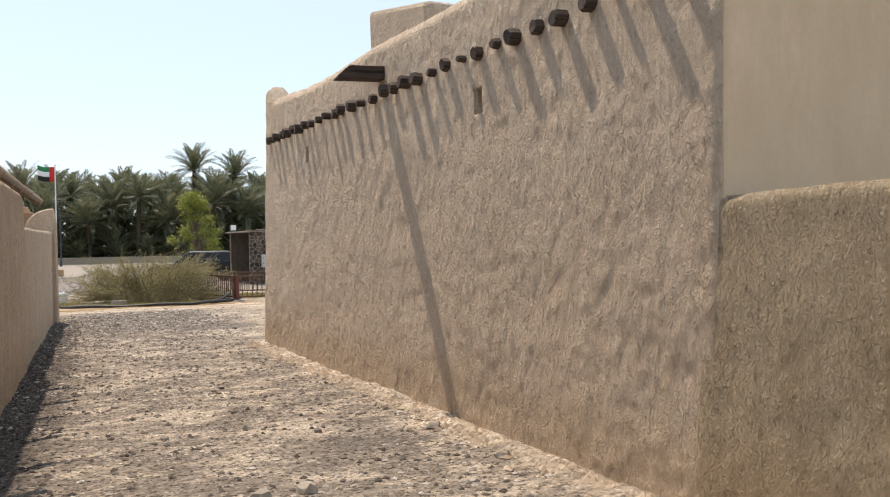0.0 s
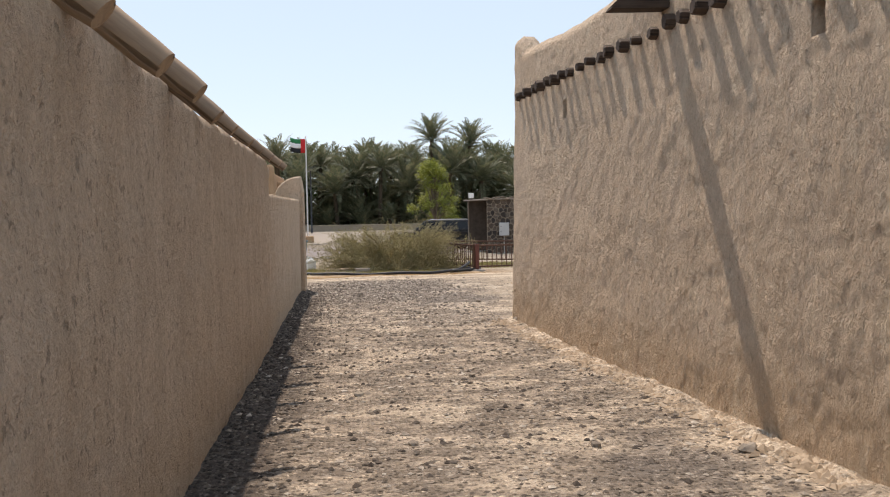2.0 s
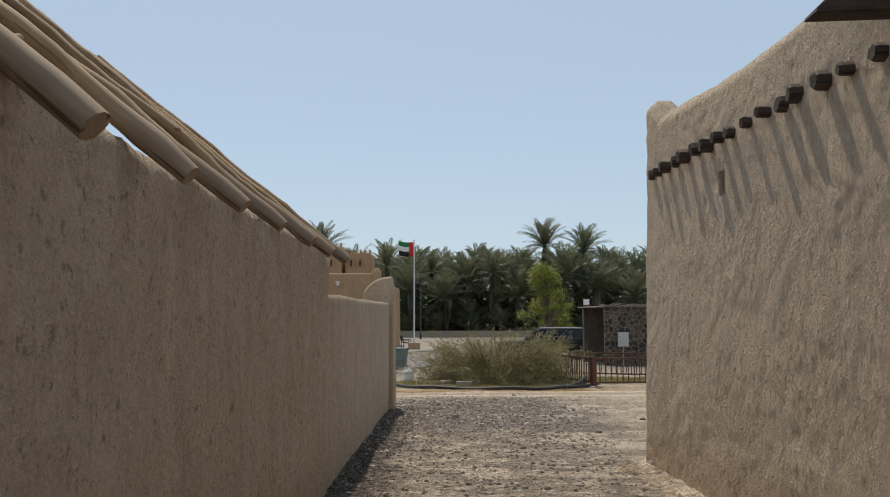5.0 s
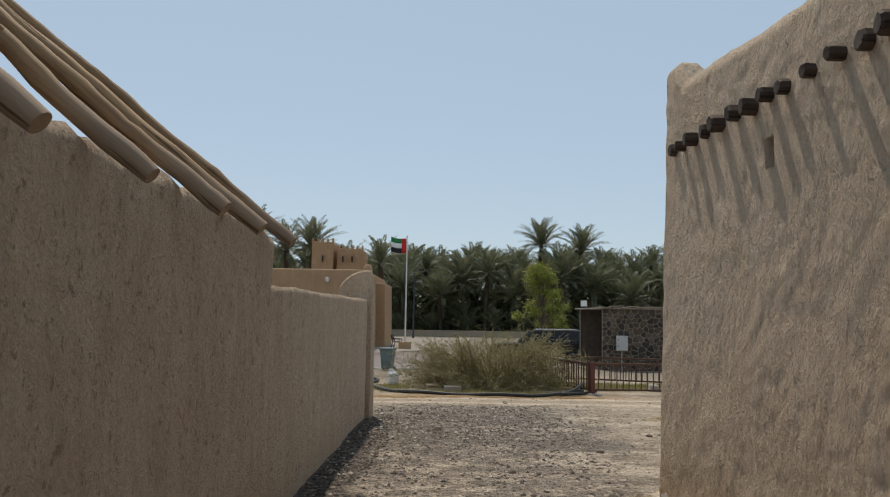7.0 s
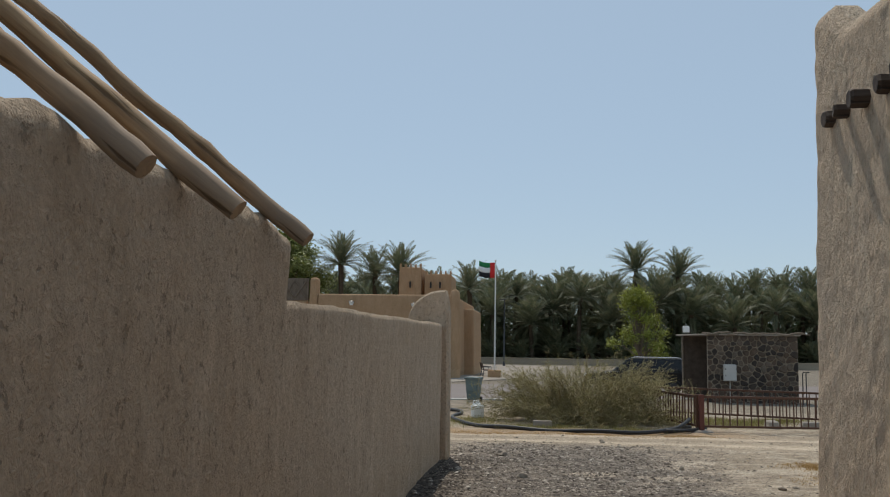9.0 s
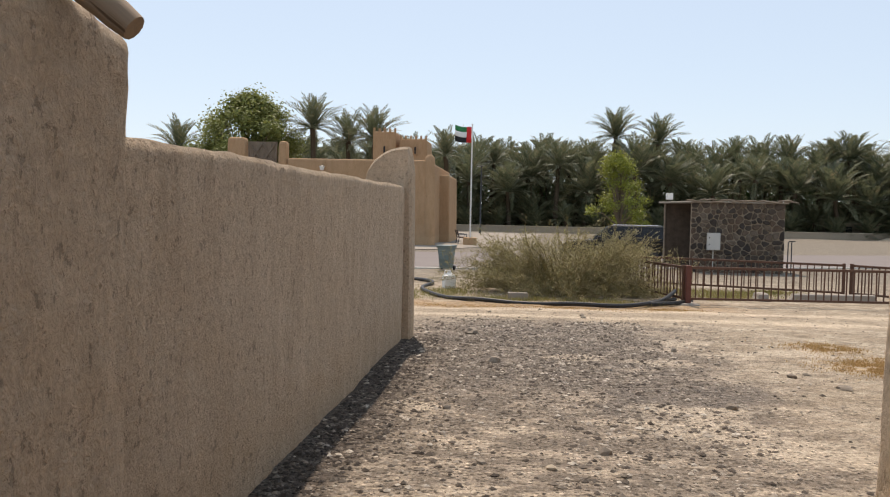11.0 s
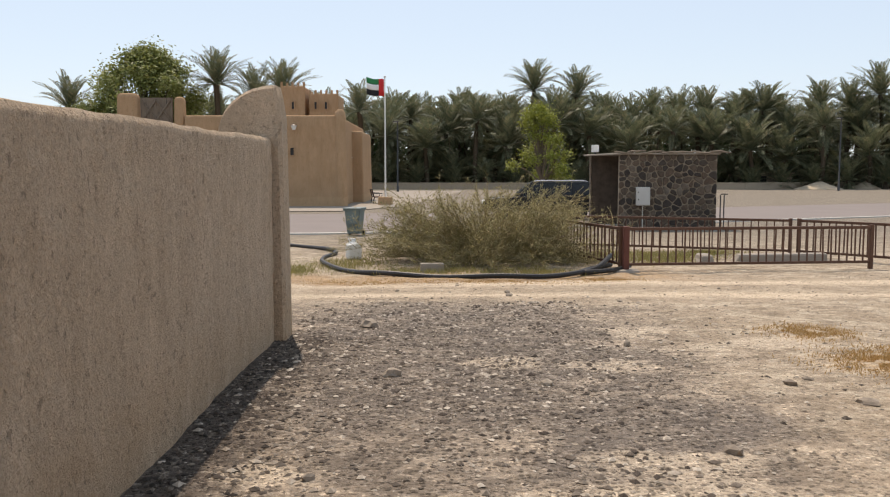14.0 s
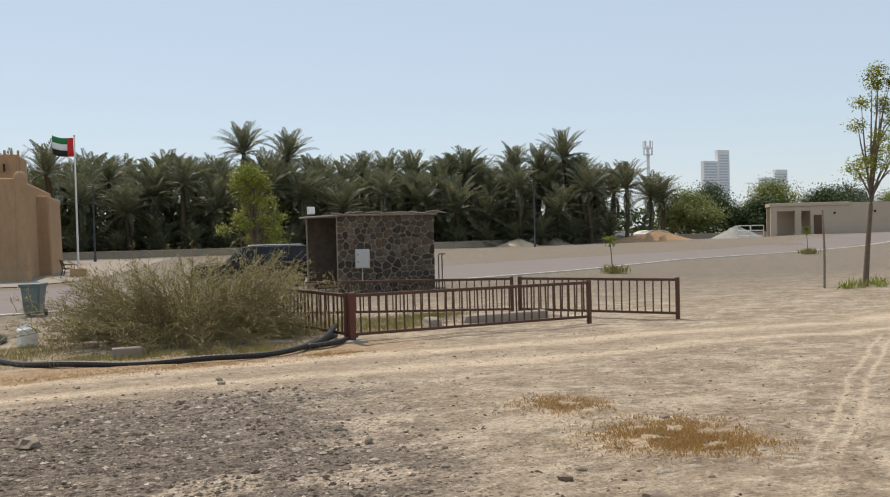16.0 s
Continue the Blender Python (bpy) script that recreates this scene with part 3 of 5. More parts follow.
for i, y in enumerate(RAFTER_Y):
    r0 = random.uniform(0.047, 0.056) * (1.22 if y < 1 else 1.08 if y < 2 else 1.0)
    rise = random.uniform(0.79, 0.83)
    drift = random.uniform(-0.02, 0.02)
    n = 44
    over = random.uniform(-0.02, 0.02)
    far = random.uniform(2.55, 3.0)
    pts, rad = [], []
    for j in range(n + 1):
        u = -over + (far + over) * j / n
        ease = min(1, j / 7)
        bend = 0.04 * ease * noise.noise(Vector((u * 1.9, i * 5.1, 1)))
        lift = 0.045 * ease * noise.noise(Vector((u * 2.3, i * 4.3, 7)))
        pts.append((-u, drift * u + bend, rise * u + lift))
        knot = 0.022 * max(0, noise.noise(Vector((u * 5.5, i * 3.3, 0))) - 0.12)
        rad.append((r0 + knot) * (1 - 0.16 * j / n) * (1.0 if j else 0.9))
    bm = tube(bmesh.new(), pts, rad, 12)
    for v in bm.verts:
        v.co += Vector((0, rough(v.co.x, v.co.y, i, 0.01, 7), rough(v.co.x, v.co.z, i + 4, 0.01, 7)))
    for stub in range(random.randrange(0, 3)):
        a, b = random.randrange(3, n - 4), random.uniform(0.6, 2.6)
        d = Vector((0.35, math.cos(b) * 0.8, math.sin(b)))
        q = Vector(pts[a])
        tube(bm, [q, q + d * rad[a] * 0.9, q + d * (rad[a] + 0.014)], [0.035, 0.026, 0.01], 7)
    # lay the pole along its own x axis, so that the grain follows it
    lean = math.atan(rise)
    bmesh.ops.transform(bm, matrix=Matrix.Rotation(-lean, 4, "Y"), verts=bm.verts)
    part("rafter", bm, M_POLE, shed, "bare weathered pole" if i == 0 else "", smooth=True, at=pose(-0.56 if y < 1 else -0.655, y, 2.285 if y < 1 else 2.31, 0, math.degrees(lean), 0))

mud_wall("wall", (-0.985, 16.18), (LOW_X, 7.8), 0.36, lambda s: 2.095 - 0.0095 * s + 0.006 * math.sin(s * 2.1), M_LEFT, shed, "low brown mud-plastered yard wall", 0.0, 0.035, 0.012, round_top=0.025, grainy=0.9)
part("wall", boxed(-5.2, 16.2, -0.3, -1.6, 16.52, 2.0, 0.05), M_LEFT, shed)
# cross wall at the corner, its end built up into a quarter-round horn
bm = bmesh.new()
prof = [(-0.87, -0.3), (-0.875, 1.2), (-0.89, 2.3), (-0.92, 2.52)] + [(-0.95 - 0.60 * math.sin(a), 2.05 + 0.585 * math.cos(a) ** 0.85) for a in (math.pi / 2 * i / 12 for i in range(13))]
prof += [(-1.62, 2.02), (-1.62, -0.3)]
rows = []
for y, s in ((16.17, 0.035), (16.21, 0.0), (16.5, 0.0), (16.55, 0.035)):
    rows.append([bm.verts.new((x - (s if x > -0.93 else 0) + rough(y, z, 3, 0.012, 4), y + rough(x, z, 1, 0.015, 4), z - (s if z > 2.04 else 0))) for x, z in prof])
for p, q in zip(rows, rows[1:]):
    for j in range(len(prof)):
        jj = (j + 1) % len(prof)
        bm.faces.new((p[j], p[jj], q[jj], q[j]))
bm.faces.new(rows[0])
bm.faces.new(rows[-1][::-1])
part("pier", bm, M_LEFT, shed, "corner pier with a quarter-round top", smooth=False)

# ---- more materials ----
def leafy(name, a, b, dry=None, dry_share=0.0):
    k = Nodes(name)
    r = k.island()
    stops = [(0.0, a), (1.0 - dry_share, b)]
    if dry:
        stops.append((1.0, dry))
    c = k.ramp(r, stops)
    c = k.mix(k.math("MULTIPLY", k.noise(0.9, 3), 0.45), c, tuple(v * 0.55 for v in a))
    k.done(c, 0.55, None, 0, 0.35)
    tr = k.add("ShaderNodeBsdfTranslucent")
    k.put(tr.inputs["Color"], c)
    mx = k.add("ShaderNodeMixShader")
    mx.inputs[0].default_value = 0.28
    k.link(k.b.outputs[0], mx.inputs[1])
    k.link(tr.outputs[0], mx.inputs[2])
    k.link(mx.outputs[0], k.out.inputs[0])
    return k.m


def stone_mat(name, stops, isle=False):
    k = Nodes(name)
    c = k.ramp(k.island() if isle else k.random(), stops)
    v = k.noise(9, 5, 0.7)
    c = k.mix(k.ramp(v, [(0.35, 0.5), (0.7, 0.0)]), c, tuple(x * 0.5 for x in stops[0][1]))
    return k.done(c, 0.9, k.bump(v, 0.6, 0.02), 0, 0.2)


M_PALM = leafy("palm_frond", (0.09, 0.11, 0.06), (0.235, 0.245, 0.145), (0.36, 0.29, 0.18), 0.14)
M_TRUNK = plain("palm_trunk", (0.10, 0.075, 0.052), 0.95, vary=0.4, scale=5, bump=0.8, spec=0.1)
M_BARK = plain("bark", (0.16, 0.125, 0.09), 0.95, vary=0.35, scale=9, bump=0.8, spec=0.1)
M_GREEN = leafy("bright_leaves", (0.17, 0.205, 0.032), (0.40, 0.42, 0.075))
M_DARKLEAF = leafy("dark_leaves", (0.035, 0.065, 0.022), (0.085, 0.13, 0.042))
M_MIDLEAF = leafy("olive_leaves", (0.16, 0.19, 0.06), (0.34, 0.365, 0.12))
M_SHRUB = leafy("shrub_leaves", (0.20, 0.185, 0.065), (0.42, 0.37, 0.15), (0.50, 0.39, 0.2), 0.25)
M_TWIG = plain("twig", (0.30, 0.25, 0.14), 0.9, vary=0.3, scale=12, spec=0.1)
M_DRY = leafy("dry_weeds", (0.40, 0.235, 0.09), (0.62, 0.43, 0.19))
M_GRASS = leafy("yellow_grass", (0.22, 0.21, 0.07), (0.42, 0.36, 0.14))
M_RUST = plain("rusty_paint", (0.105, 0.05, 0.03), 0.7, vary=0.35, scale=8, bump=0.4)
M_REDPOST = plain("red_oxide_paint", (0.125, 0.042, 0.03), 0.7, vary=0.3, scale=8, bump=0.3)
M_BLACK = plain("black_plastic", (0.022, 0.02, 0.019), 0.5, vary=0.3, scale=10)
M_TYRE = plain("tyre_rubber", (0.018, 0.018, 0.018), 0.85, vary=0.2)
M_CAR = plain("black_car_paint", (0.012, 0.012, 0.013), 0.35, vary=0.15, spec=0.35)
M_STEEL = plain("painted_steel", (0.05, 0.05, 0.052), 0.5, vary=0.2)
M_CHROME = plain("bright_metal", (0.62, 0.62, 0.62), 0.25, metal=1.0, vary=0.1)
M_WHITE = plain("white_paint", (0.74, 0.73, 0.70), 0.6, vary=0.08)
M_JUG = plain("cloudy_plastic", (0.78, 0.77, 0.73), 0.4, vary=0.08)
M_BIN = plain("teal_plastic", (0.13, 0.17, 0.165), 0.55, vary=0.25, scale=3)
M_CONC = plain("concrete", (0.30, 0.265, 0.225), 0.92, vary=0.2, scale=3, bump=0.5, spec=0.15)
M_KERB = plain("pale_kerb", (0.52, 0.50, 0.46), 0.9, vary=0.15, scale=2, spec=0.15)
M_ROAD = plain("sun_bleached_asphalt", (0.215, 0.187, 0.175), 0.95, vary=0.12, scale=0.5, bump=0.3, spec=0.15)
M_MORTAR = plain("sandy_mortar", (0.36, 0.295, 0.22), 0.95, vary=0.2, scale=5, bump=0.6, spec=0.1)
M_JOINT = plain("hut_mortar", (0.27, 0.22, 0.165), 0.95, vary=0.3, scale=5, bump=0.6, spec=0.1)
M_GREYBOX = plain("weathered_grey_enamel", (0.52, 0.51, 0.48), 0.5, vary=0.12, scale=3)
M_DARKSTONE = plain("dark_rubble", (0.10, 0.077, 0.06), 0.95, vary=0.6, scale=5, bump=0.9, spec=0.1)
M_STONE = stone_mat("hut_stone", [(0.0, (0.05, 0.042, 0.038)), (0.4, (0.095, 0.075, 0.06)), (0.75, (0.15, 0.105, 0.075)), (1.0, (0.20, 0.165, 0.13))])
M_ROCK = stone_mat("grey_rock", [(0.0, (0.28, 0.235, 0.19)), (0.6, (0.42, 0.36, 0.29)), (1.0, (0.56, 0.47, 0.36))])
M_GRAVEL = stone_mat("gravel", [(0.0, (0.075, 0.06, 0.05)), (0.4, (0.19, 0.158, 0.13)), (0.75, (0.40, 0.34, 0.275)), (1.0, (0.72, 0.64, 0.54))], True)
# gravel at the left wall's foot, its dark tone deepened to paint in shade
M_SHADEGRAVEL = stone_mat("shade_tinted_gravel", [(0.0, (0.045, 0.038, 0.033)), (0.6, (0.11, 0.09, 0.075)), (1.0, (0.26, 0.22, 0.18))], True)
M_CRUMB = stone_mat("plaster_crumbs", [(0.0, (0.34, 0.26, 0.18)), (1.0, (0.58, 0.46, 0.34))], True)
M_THATCH = timber("weathered_sticks", (0.36, 0.29, 0.22), (0.15, 0.11, 0.08), "x", 0.3, 0.5)
M_DOOR = plain("brown_door", (0.12, 0.06, 0.035), 0.6, vary=0.2)
M_GATE = timber("grey_gate_wood", (0.24, 0.185, 0.135), (0.12, 0.085, 0.06), "z", 0.2, 0.4)
# far towers and mast: distance haze is put into these pale bluish colours
M_HAZE_GLASS = plain("haze_paled_glazing", (0.48, 0.55, 0.62), 0.25, vary=0.1, scale=0.05, spec=0.6)
M_HAZE_TOWER = plain("haze_paled_concrete", (0.74, 0.75, 0.76), 0.8, vary=0.08, scale=0.05)
M_RED = plain("red_cloth", (0.62, 0.03, 0.03), 0.8, vary=0.1)
M_FGREEN = plain("green_cloth", (0.02, 0.20, 0.07), 0.8, vary=0.1)
M_FWHITE = plain("white_cloth", (0.78, 0.78, 0.76), 0.8, vary=0.05)
M_FBLACK = plain("black_cloth", (0.015, 0.015, 0.017), 0.8, vary=0.1)
M_BLDG = plain("tan_render", (0.50, 0.405, 0.31), 0.9, vary=0.1, scale=0.6, bump=0.2, spec=0.15)
M_SOIL = plain("red_soil", (0.40, 0.255, 0.15), 0.97, vary=0.3, scale=1.2, bump=0.7, spec=0.1)
M_PALESOIL = plain("pale_soil", (0.47, 0.385, 0.28), 0.97, vary=0.25, scale=1.2, bump=0.7, spec=0.1)
M_CHIPS = plain("grey_chippings", (0.33, 0.325, 0.30), 0.97, vary=0.2, scale=2.5, bump=0.7, spec=0.1)
gk = Nodes("car_glass")
gk.b.inputs["Transmission Weight"].default_value = 0.35
M_GLASS = gk.done((0.012, 0.014, 0.015), 0.08, None, 0, 0.35)
# grey-blue base colour paints the sky's reflection into the windscreen
sk = Nodes("sky_tinted_windscreen")
M_SKYSCREEN = sk.done(sk.mix(sk.noise(2.0, 3), (0.10, 0.12, 0.14), (0.15, 0.175, 0.20)), 0.08, None, 0, 0.6)


def on(x, y, dz=0.0, rz=0.0):
    return pose(x, y, ground_z(x, y) + dz, 0, 0, rz)


# ---- road ----
def strip(name, left, right, dz, material, label, cat, thick=0.0):
    def along(p, t):
        i = min(int(t), len(p) - 2)
        return Vector(p[i]).lerp(Vector(p[i + 1]), t - i)

    bm = bmesh.new()
    rows = []
    for k in range((len(left) - 1) * 8 + 1):
        a, b = along(left, k / 8), along(right, k / 8)
        rows.append([bm.verts.new((*(p := a.lerp(b, j / 4)), ground_z(p.x, p.y) + dz + thick)) for j in range(5)])
    for a, b in zip(rows, rows[1:]):
        for j in range(4):
            bm.faces.new((a[j], a[j + 1], b[j + 1], b[j]))
    if thick:
        r = bmesh.ops.extrude_face_region(bm, geom=list(bm.faces))
        bmesh.ops.translate(bm, vec=(0, 0, -thick - 0.15), verts=[e for e in r["geom"] if isinstance(e, bmesh.types.BMVert)])
    return tagged(part(name, bm, material), label, cat, kind="structure")


near_edge = [(-40, 31.0), (-8, 33.0), (-2, 33.8), (12, 41.0), (20, 45.0), (30, 52.0), (45, 58.0), (70, 71.0), (120, 93.0)]
far_edge = [(-44, 45.0), (-9, 46.8), (-4, 47.6), (9, 52.0), (16, 55.5), (27, 61.0), (41, 67.0), (66, 79.0), (116, 101.0)]
strip("road", near_edge, far_edge, 0.03, M_ROAD, "pale sun-bleached asphalt road", "road")
strip("kerb", [(x, y - 0.28) for x, y in near_edge], near_edge, 0.0, M_KERB, "low pale concrete kerb along the road", "kerb", 0.05)
strip("pavement", [(-30, 49.6), (-9, 50.0), (-4.5, 50.8), (-1.5, 57)], [(-30, 100), (-9, 100), (-2, 100), (3, 100)], 0.035, M_CONC, "pale paved forecourt by the fort", "pavement")

# ---- fort ----
fort = thing("mud_fort", "orange mud-brick fort with a crenellated tower", "fort", pose(0, 0, -0.3))


def fort_block(name, x0, y0, x1, y1, h, bevel=0.12, label=""):
    bm = boxed(x0, y0, -0.4, x1, y1, h, bevel)
    cx, cy = (x0 + x1) / 2, (y0 + y1) / 2
    for v in bm.verts:
        t = max(0, v.co.z) * 0.018
        v.co.x -= math.copysign(t, v.co.x - cx)
        v.co.y -= math.copysign(t, v.co.y - cy)
    return part(name, bm, M_FORT, fort, label)


fort_block("wall", -14.3, 56.9, -5.2, 57.6, 5.32, label="orange mud wall")
fort_block("wall", -5.9, 57.55, -5.2, 72, 5.32)
fort_block("wall", -17.0, 57.2, -14.9, 57.8, 4.9)
fort_block("wall", -30, 57.6, -17.9, 58.2, 4.3)
bm = bmesh.new()
tube(bm, [(-5.25, 57.2, -0.4), (-5.25, 57.2, 5.2), (-5.25, 57.2, 5.5), (-5.25, 57.2, 5.68)], [0.42, 0.33, 0.3, 0.12], 14)
part("corner_pillar", bm, M_FORT, fort, "rounded corner pillar", smooth=True)
fort_block("pillar", -18.25, 57.0, -16.8, 57.9, 6.6, 0.2)
fort_block("pillar", -14.95, 57.0, -14.15, 57.9, 6.4, 0.2)
part("gate", boxed(-16.8, 57.3, 4.9, -14.95, 57.42, 6.35), M_GATE, fort, "grey carved wooden gate panel")
for a, b in (((-16.7, 5.0), (-15.9, 6.2)), ((-15.05, 5.0), (-15.85, 6.2)), ((-16.7, 6.2), (-15.9, 5.1)), ((-15.05, 6.2), (-15.85, 5.1))):
    part("gate_brace", tube(bmesh.new(), [(a[0], 57.26, a[1]), (b[0], 57.26, b[1])], 0.06, 6), M_GATE, fort)
fort_block("wall", -6.6, 63.6, -4.5, 70, 4.75, label="lower side wall")
fort_block("tower", -12.0, 74, -9.9, 79, 8.7, label="square tower")
fort_block("tower", -9.9, 74.3, -7.4, 79, 8.15)
for i in range(5):
    fort_block("merlon", -11.95 + i * 0.43, 74.0, -11.64 + i * 0.43, 74.4, 9.0 - 0.06 * (i % 2), 0.08)
for i in range(6):
    fort_block("merlon", -9.8 + i * 0.42, 74.3, -9.49 + i * 0.42, 74.7, 8.42, 0.08)
# the wall stays solid: black plates stand for the shade inside each opening
for x, y, z in ((-8.0, 56.86, 2.95), (-10.9, 73.9, 6.9), (-9.2, 74.2, 6.9), (-8.4, 74.2, 6.9)):
    w, h = (0.1, 0.42) if y < 60 else (0.085, 0.55)
    bm = bmesh.new()
    for a in ((-w - 0.04, -h / 2 - 0.04, -w, h / 2 + 0.04), (w, -h / 2 - 0.04, w + 0.04, h / 2 + 0.04), (-w, h / 2, w, h / 2 + 0.04), (-w, -h / 2 - 0.04, w, -h / 2)):
        box(bm, x + a[0], y, z + 0.3 + a[1], x + a[2], y + 0.12, z + 0.3 + a[3])
    part("loophole_frame", bm, M_FORT, fort)
    part("loophole", boxed(x - w, y + 0.05, z + 0.3 - h / 2, x + w, y + 0.11, z + 0.3 + h / 2), M_BLACK, fort, "black plate for the shaded depth of a narrow loophole")


def sconce(x, y, z):
    s = thing("wall_lamp", "small black lantern with white shade on the fort wall", "wall lamp", pose(x, y, z), group="fort lanterns")
    bm = bmesh.new()
    tube(bm, [(0, -0.05, 0.2), (0, -0.18, 0.22), (0, -0.18, 0.14)], 0.025, 6)
    part("bracket", bm, M_BLACK, s)
    bm = bmesh.new()
    bmesh.ops.create_cone(bm, cap_ends=True, segments=10, radius1=0.09, radius2=0.17, depth=0.24, matrix=Matrix.Translation((0, -0.18, 0)))
    part("shade", bm, M_WHITE, s, "white glass shade")
    bm = bmesh.new()
    bmesh.ops.create_cone(bm, cap_ends=True, segments=10, radius1=0.2, radius2=0.04, depth=0.08, matrix=Matrix.Translation((0, -0.18, 0.16)))
    part("cap", bm, M_BLACK, s)


for x, y, z in ((-7.84, 56.84, 4.3), (-11.9, 56.84, 4.4), (-5.4, 63.5, 2.6)):
    sconce(x, y, z)

# ---- flag, bench, lamps ----
fp = thing("flagpole", "tall white flagpole with a red, green, white and black flag", "flagpole", on(-2.83, 59.7))
part("base", boxed(-0.42, -0.42, 0, 0.42, 0.42, 0.5, 0.03), M_FORT, fp, "square plastered base")
part("pole", tube(bmesh.new(), [(0, 0, 0.5), (0, 0, 4), (0, 0, 7.7)], [0.06, 0.05, 0.035], 10), M_WHITE, fp, smooth=True)
bm = bmesh.new()
bmesh.ops.create_uvsphere(bm, u_segments=10, v_segments=6, radius=0.07, matrix=Matrix.Translation((0, 0, 7.75)))
part("finial", bm, M_WHITE, fp, smooth=True)


def cloth(name, u0, u1, v0, v1, material):
    bm = bmesh.new()
    g = []
    for i in range(9):
        u = u0 + (u1 - u0) * i / 8
        g.append([])
        for j in range(4):
            v = v0 + (v1 - v0) * j / 3
            x = -0.05 - 1.05 * u
            g[-1].append(bm.verts.new((x, 0.16 * u * math.sin(5.2 * u + v), 7.62 - v * 1.02 - 0.10 * math.sin(3.5 * u) * u + 0.08 * u)))
    for a, b in zip(g, g[1:]):
        for j in range(3):
            bm.faces.new((a[j], a[j + 1], b[j + 1], b[j]))
    ob = part(name, bm, material, fp, smooth=True)
    so = ob.modifiers.new("thickness", "SOLIDIFY")
    so.thickness = 0.006


cloth("flag_red", 0, 0.3, 0, 1, M_RED)
cloth("flag_green", 0.3, 1, 0, 0.333, M_FGREEN)
cloth("flag_white", 0.3, 1, 0.333, 0.667, M_FWHITE)
cloth("flag_black", 0.3, 1, 0.667, 1, M_FBLACK)

bench = thing("park_bench", "dark cast-iron park bench on the forecourt", "bench", on(-3.55, 62.0, 0.03, 100))
for x in (-0.75, 0.75):
    bm = bmesh.new()
    tube(bm, [(x, -0.3, 0), (x, -0.24, 0.42), (x, 0.22, 0.40), (x, 0.3, 0)], 0.035, 6)
    tube(bm, [(x, 0.22, 0.4), (x, 0.36, 0.9)], 0.035, 6)
    tube(bm, [(x, -0.26, 0.42), (x, -0.26, 0.64), (x, 0.26, 0.66)], 0.03, 6)
    part("end_frame", bm, M_STEEL, bench)
for i in range(4):
    part("seat_slat", boxed(-0.8, -0.24 + i * 0.12, 0.42, 0.8, -0.15 + i * 0.12, 0.45), M_DOOR, bench)
for i in range(3):
    part("back_slat", boxed(-0.8, 0.25 + i * 0.035, 0.55 + i * 0.13, 0.8, 0.28 + i * 0.035, 0.64 + i * 0.13), M_DOOR, bench)


def street_lamp(x, y, h):
    s = thing("street_lamp", "slim dark street lamp post", "street lamp", on(x, y), group="street lamps")
    part("pole", tube(bmesh.new(), [(0, 0, 0), (0, 0, 0.6), (0, 0, 0.62), (0, 0, h)], [0.13, 0.13, 0.08, 0.06], 10), M_STEEL, s, smooth=True)
    part("lamp_head", boxed(-0.5, -0.14, h - 0.02, 0.16, 0.14, h + 0.08, 0.03), M_STEEL, s)
    part("lens", boxed(-0.45, -0.1, h - 0.05, -0.1, 0.1, h - 0.02), M_WHITE, s)


street_lamp(-4.0, 95, 7.1)
street_lamp(43.4, 100, 7.8)

# ---- boundary wall ----
for i, (a, b) in enumerate((((-70, 107), (-20, 108)), ((-20, 108), (36, 108)), ((36, 108), (66, 121)), ((66, 121), (110, 126)))):
    a, b = Vector(a), Vector(b)
    L = (b - a).length
    ang = math.degrees(math.atan2(b.y - a.y, b.x - a.x))
    bw = thing("boundary_wall", "low sand-coloured boundary wall before the palm grove", "wall", pose(a.x, a.y, -0.3, 0, 0, ang), group="boundary wall runs")
    part("wall", boxed(0, -0.15, -0.5, L, 0.15, 0.78, 0.03), M_MORTAR, bw)
    part("coping", boxed(0, -0.2, 0.78, L, 0.2, 0.86, 0.02), M_PALESOIL, bw)

# ---- stone pump hut ----
HUT = pose(6.68, 36.3, -0.28, 0, 0, -5)
hut = thing("stone_hut", "small rubble-stone hut with a stick-edged flat roof", "hut", HUT)
part("wall", boxed(0.0, 0.0, -0.3, 3.22, 0.3, 2.62), M_JOINT, hut, "pale mortar")
part("wall", boxed(0.55, 0.3, -0.3, 0.85, 2.2, 2.62), M_DARKSTONE, hut, "dark rough stone porch wall")
part("porch_post", tube(bmesh.new(), [(-0.76, 2.5, -0.3), (-0.75, 2.5, 1.3), (-0.76, 2.5, 2.64)], [0.045, 0.04, 0.042], 8), M_THATCH, hut, "grey timber porch post")
part("wall", boxed(2.92, 0.3, -0.3, 3.22, 2.5, 2.62), M_JOINT, hut)
part("wall", boxed(-0.72, 2.5, -0.3, 3.22, 2.7, 2.62), M_DARKSTONE, hut, "dark rough stone back wall")
bm = boxed(-0.12, -0.1, 2.62, 3.32, 2.7, 2.68, 0.02)
for v in bm.verts:
    if v.co.x < 1:
        v.co.x -= 0.33 * v.co.y
part("roof", bm, M_CONC, hut, "thin grey roof slab")
random.seed(21)
for i in range(16):
    x = -0.2 + i * 0.225
    l = random.uniform(0.3, 0.5)
    bm = tube(bmesh.new(), [(0, 0, 0), (l / 2, random.uniform(-0.02, 0.02), random.uniform(0.0, 0.03)), (l, 0, 0)], [0.03, random.uniform(0.02, 0.03), 0.018], 6)
    part("roof_stick", bm, M_THATCH, hut, at=pose(x, -0.11 + random.uniform(-0.03, 0.02), 2.69 + random.uniform(-0.02, 0.03), 0, random.uniform(-6, 6), random.uniform(-8, 8)))


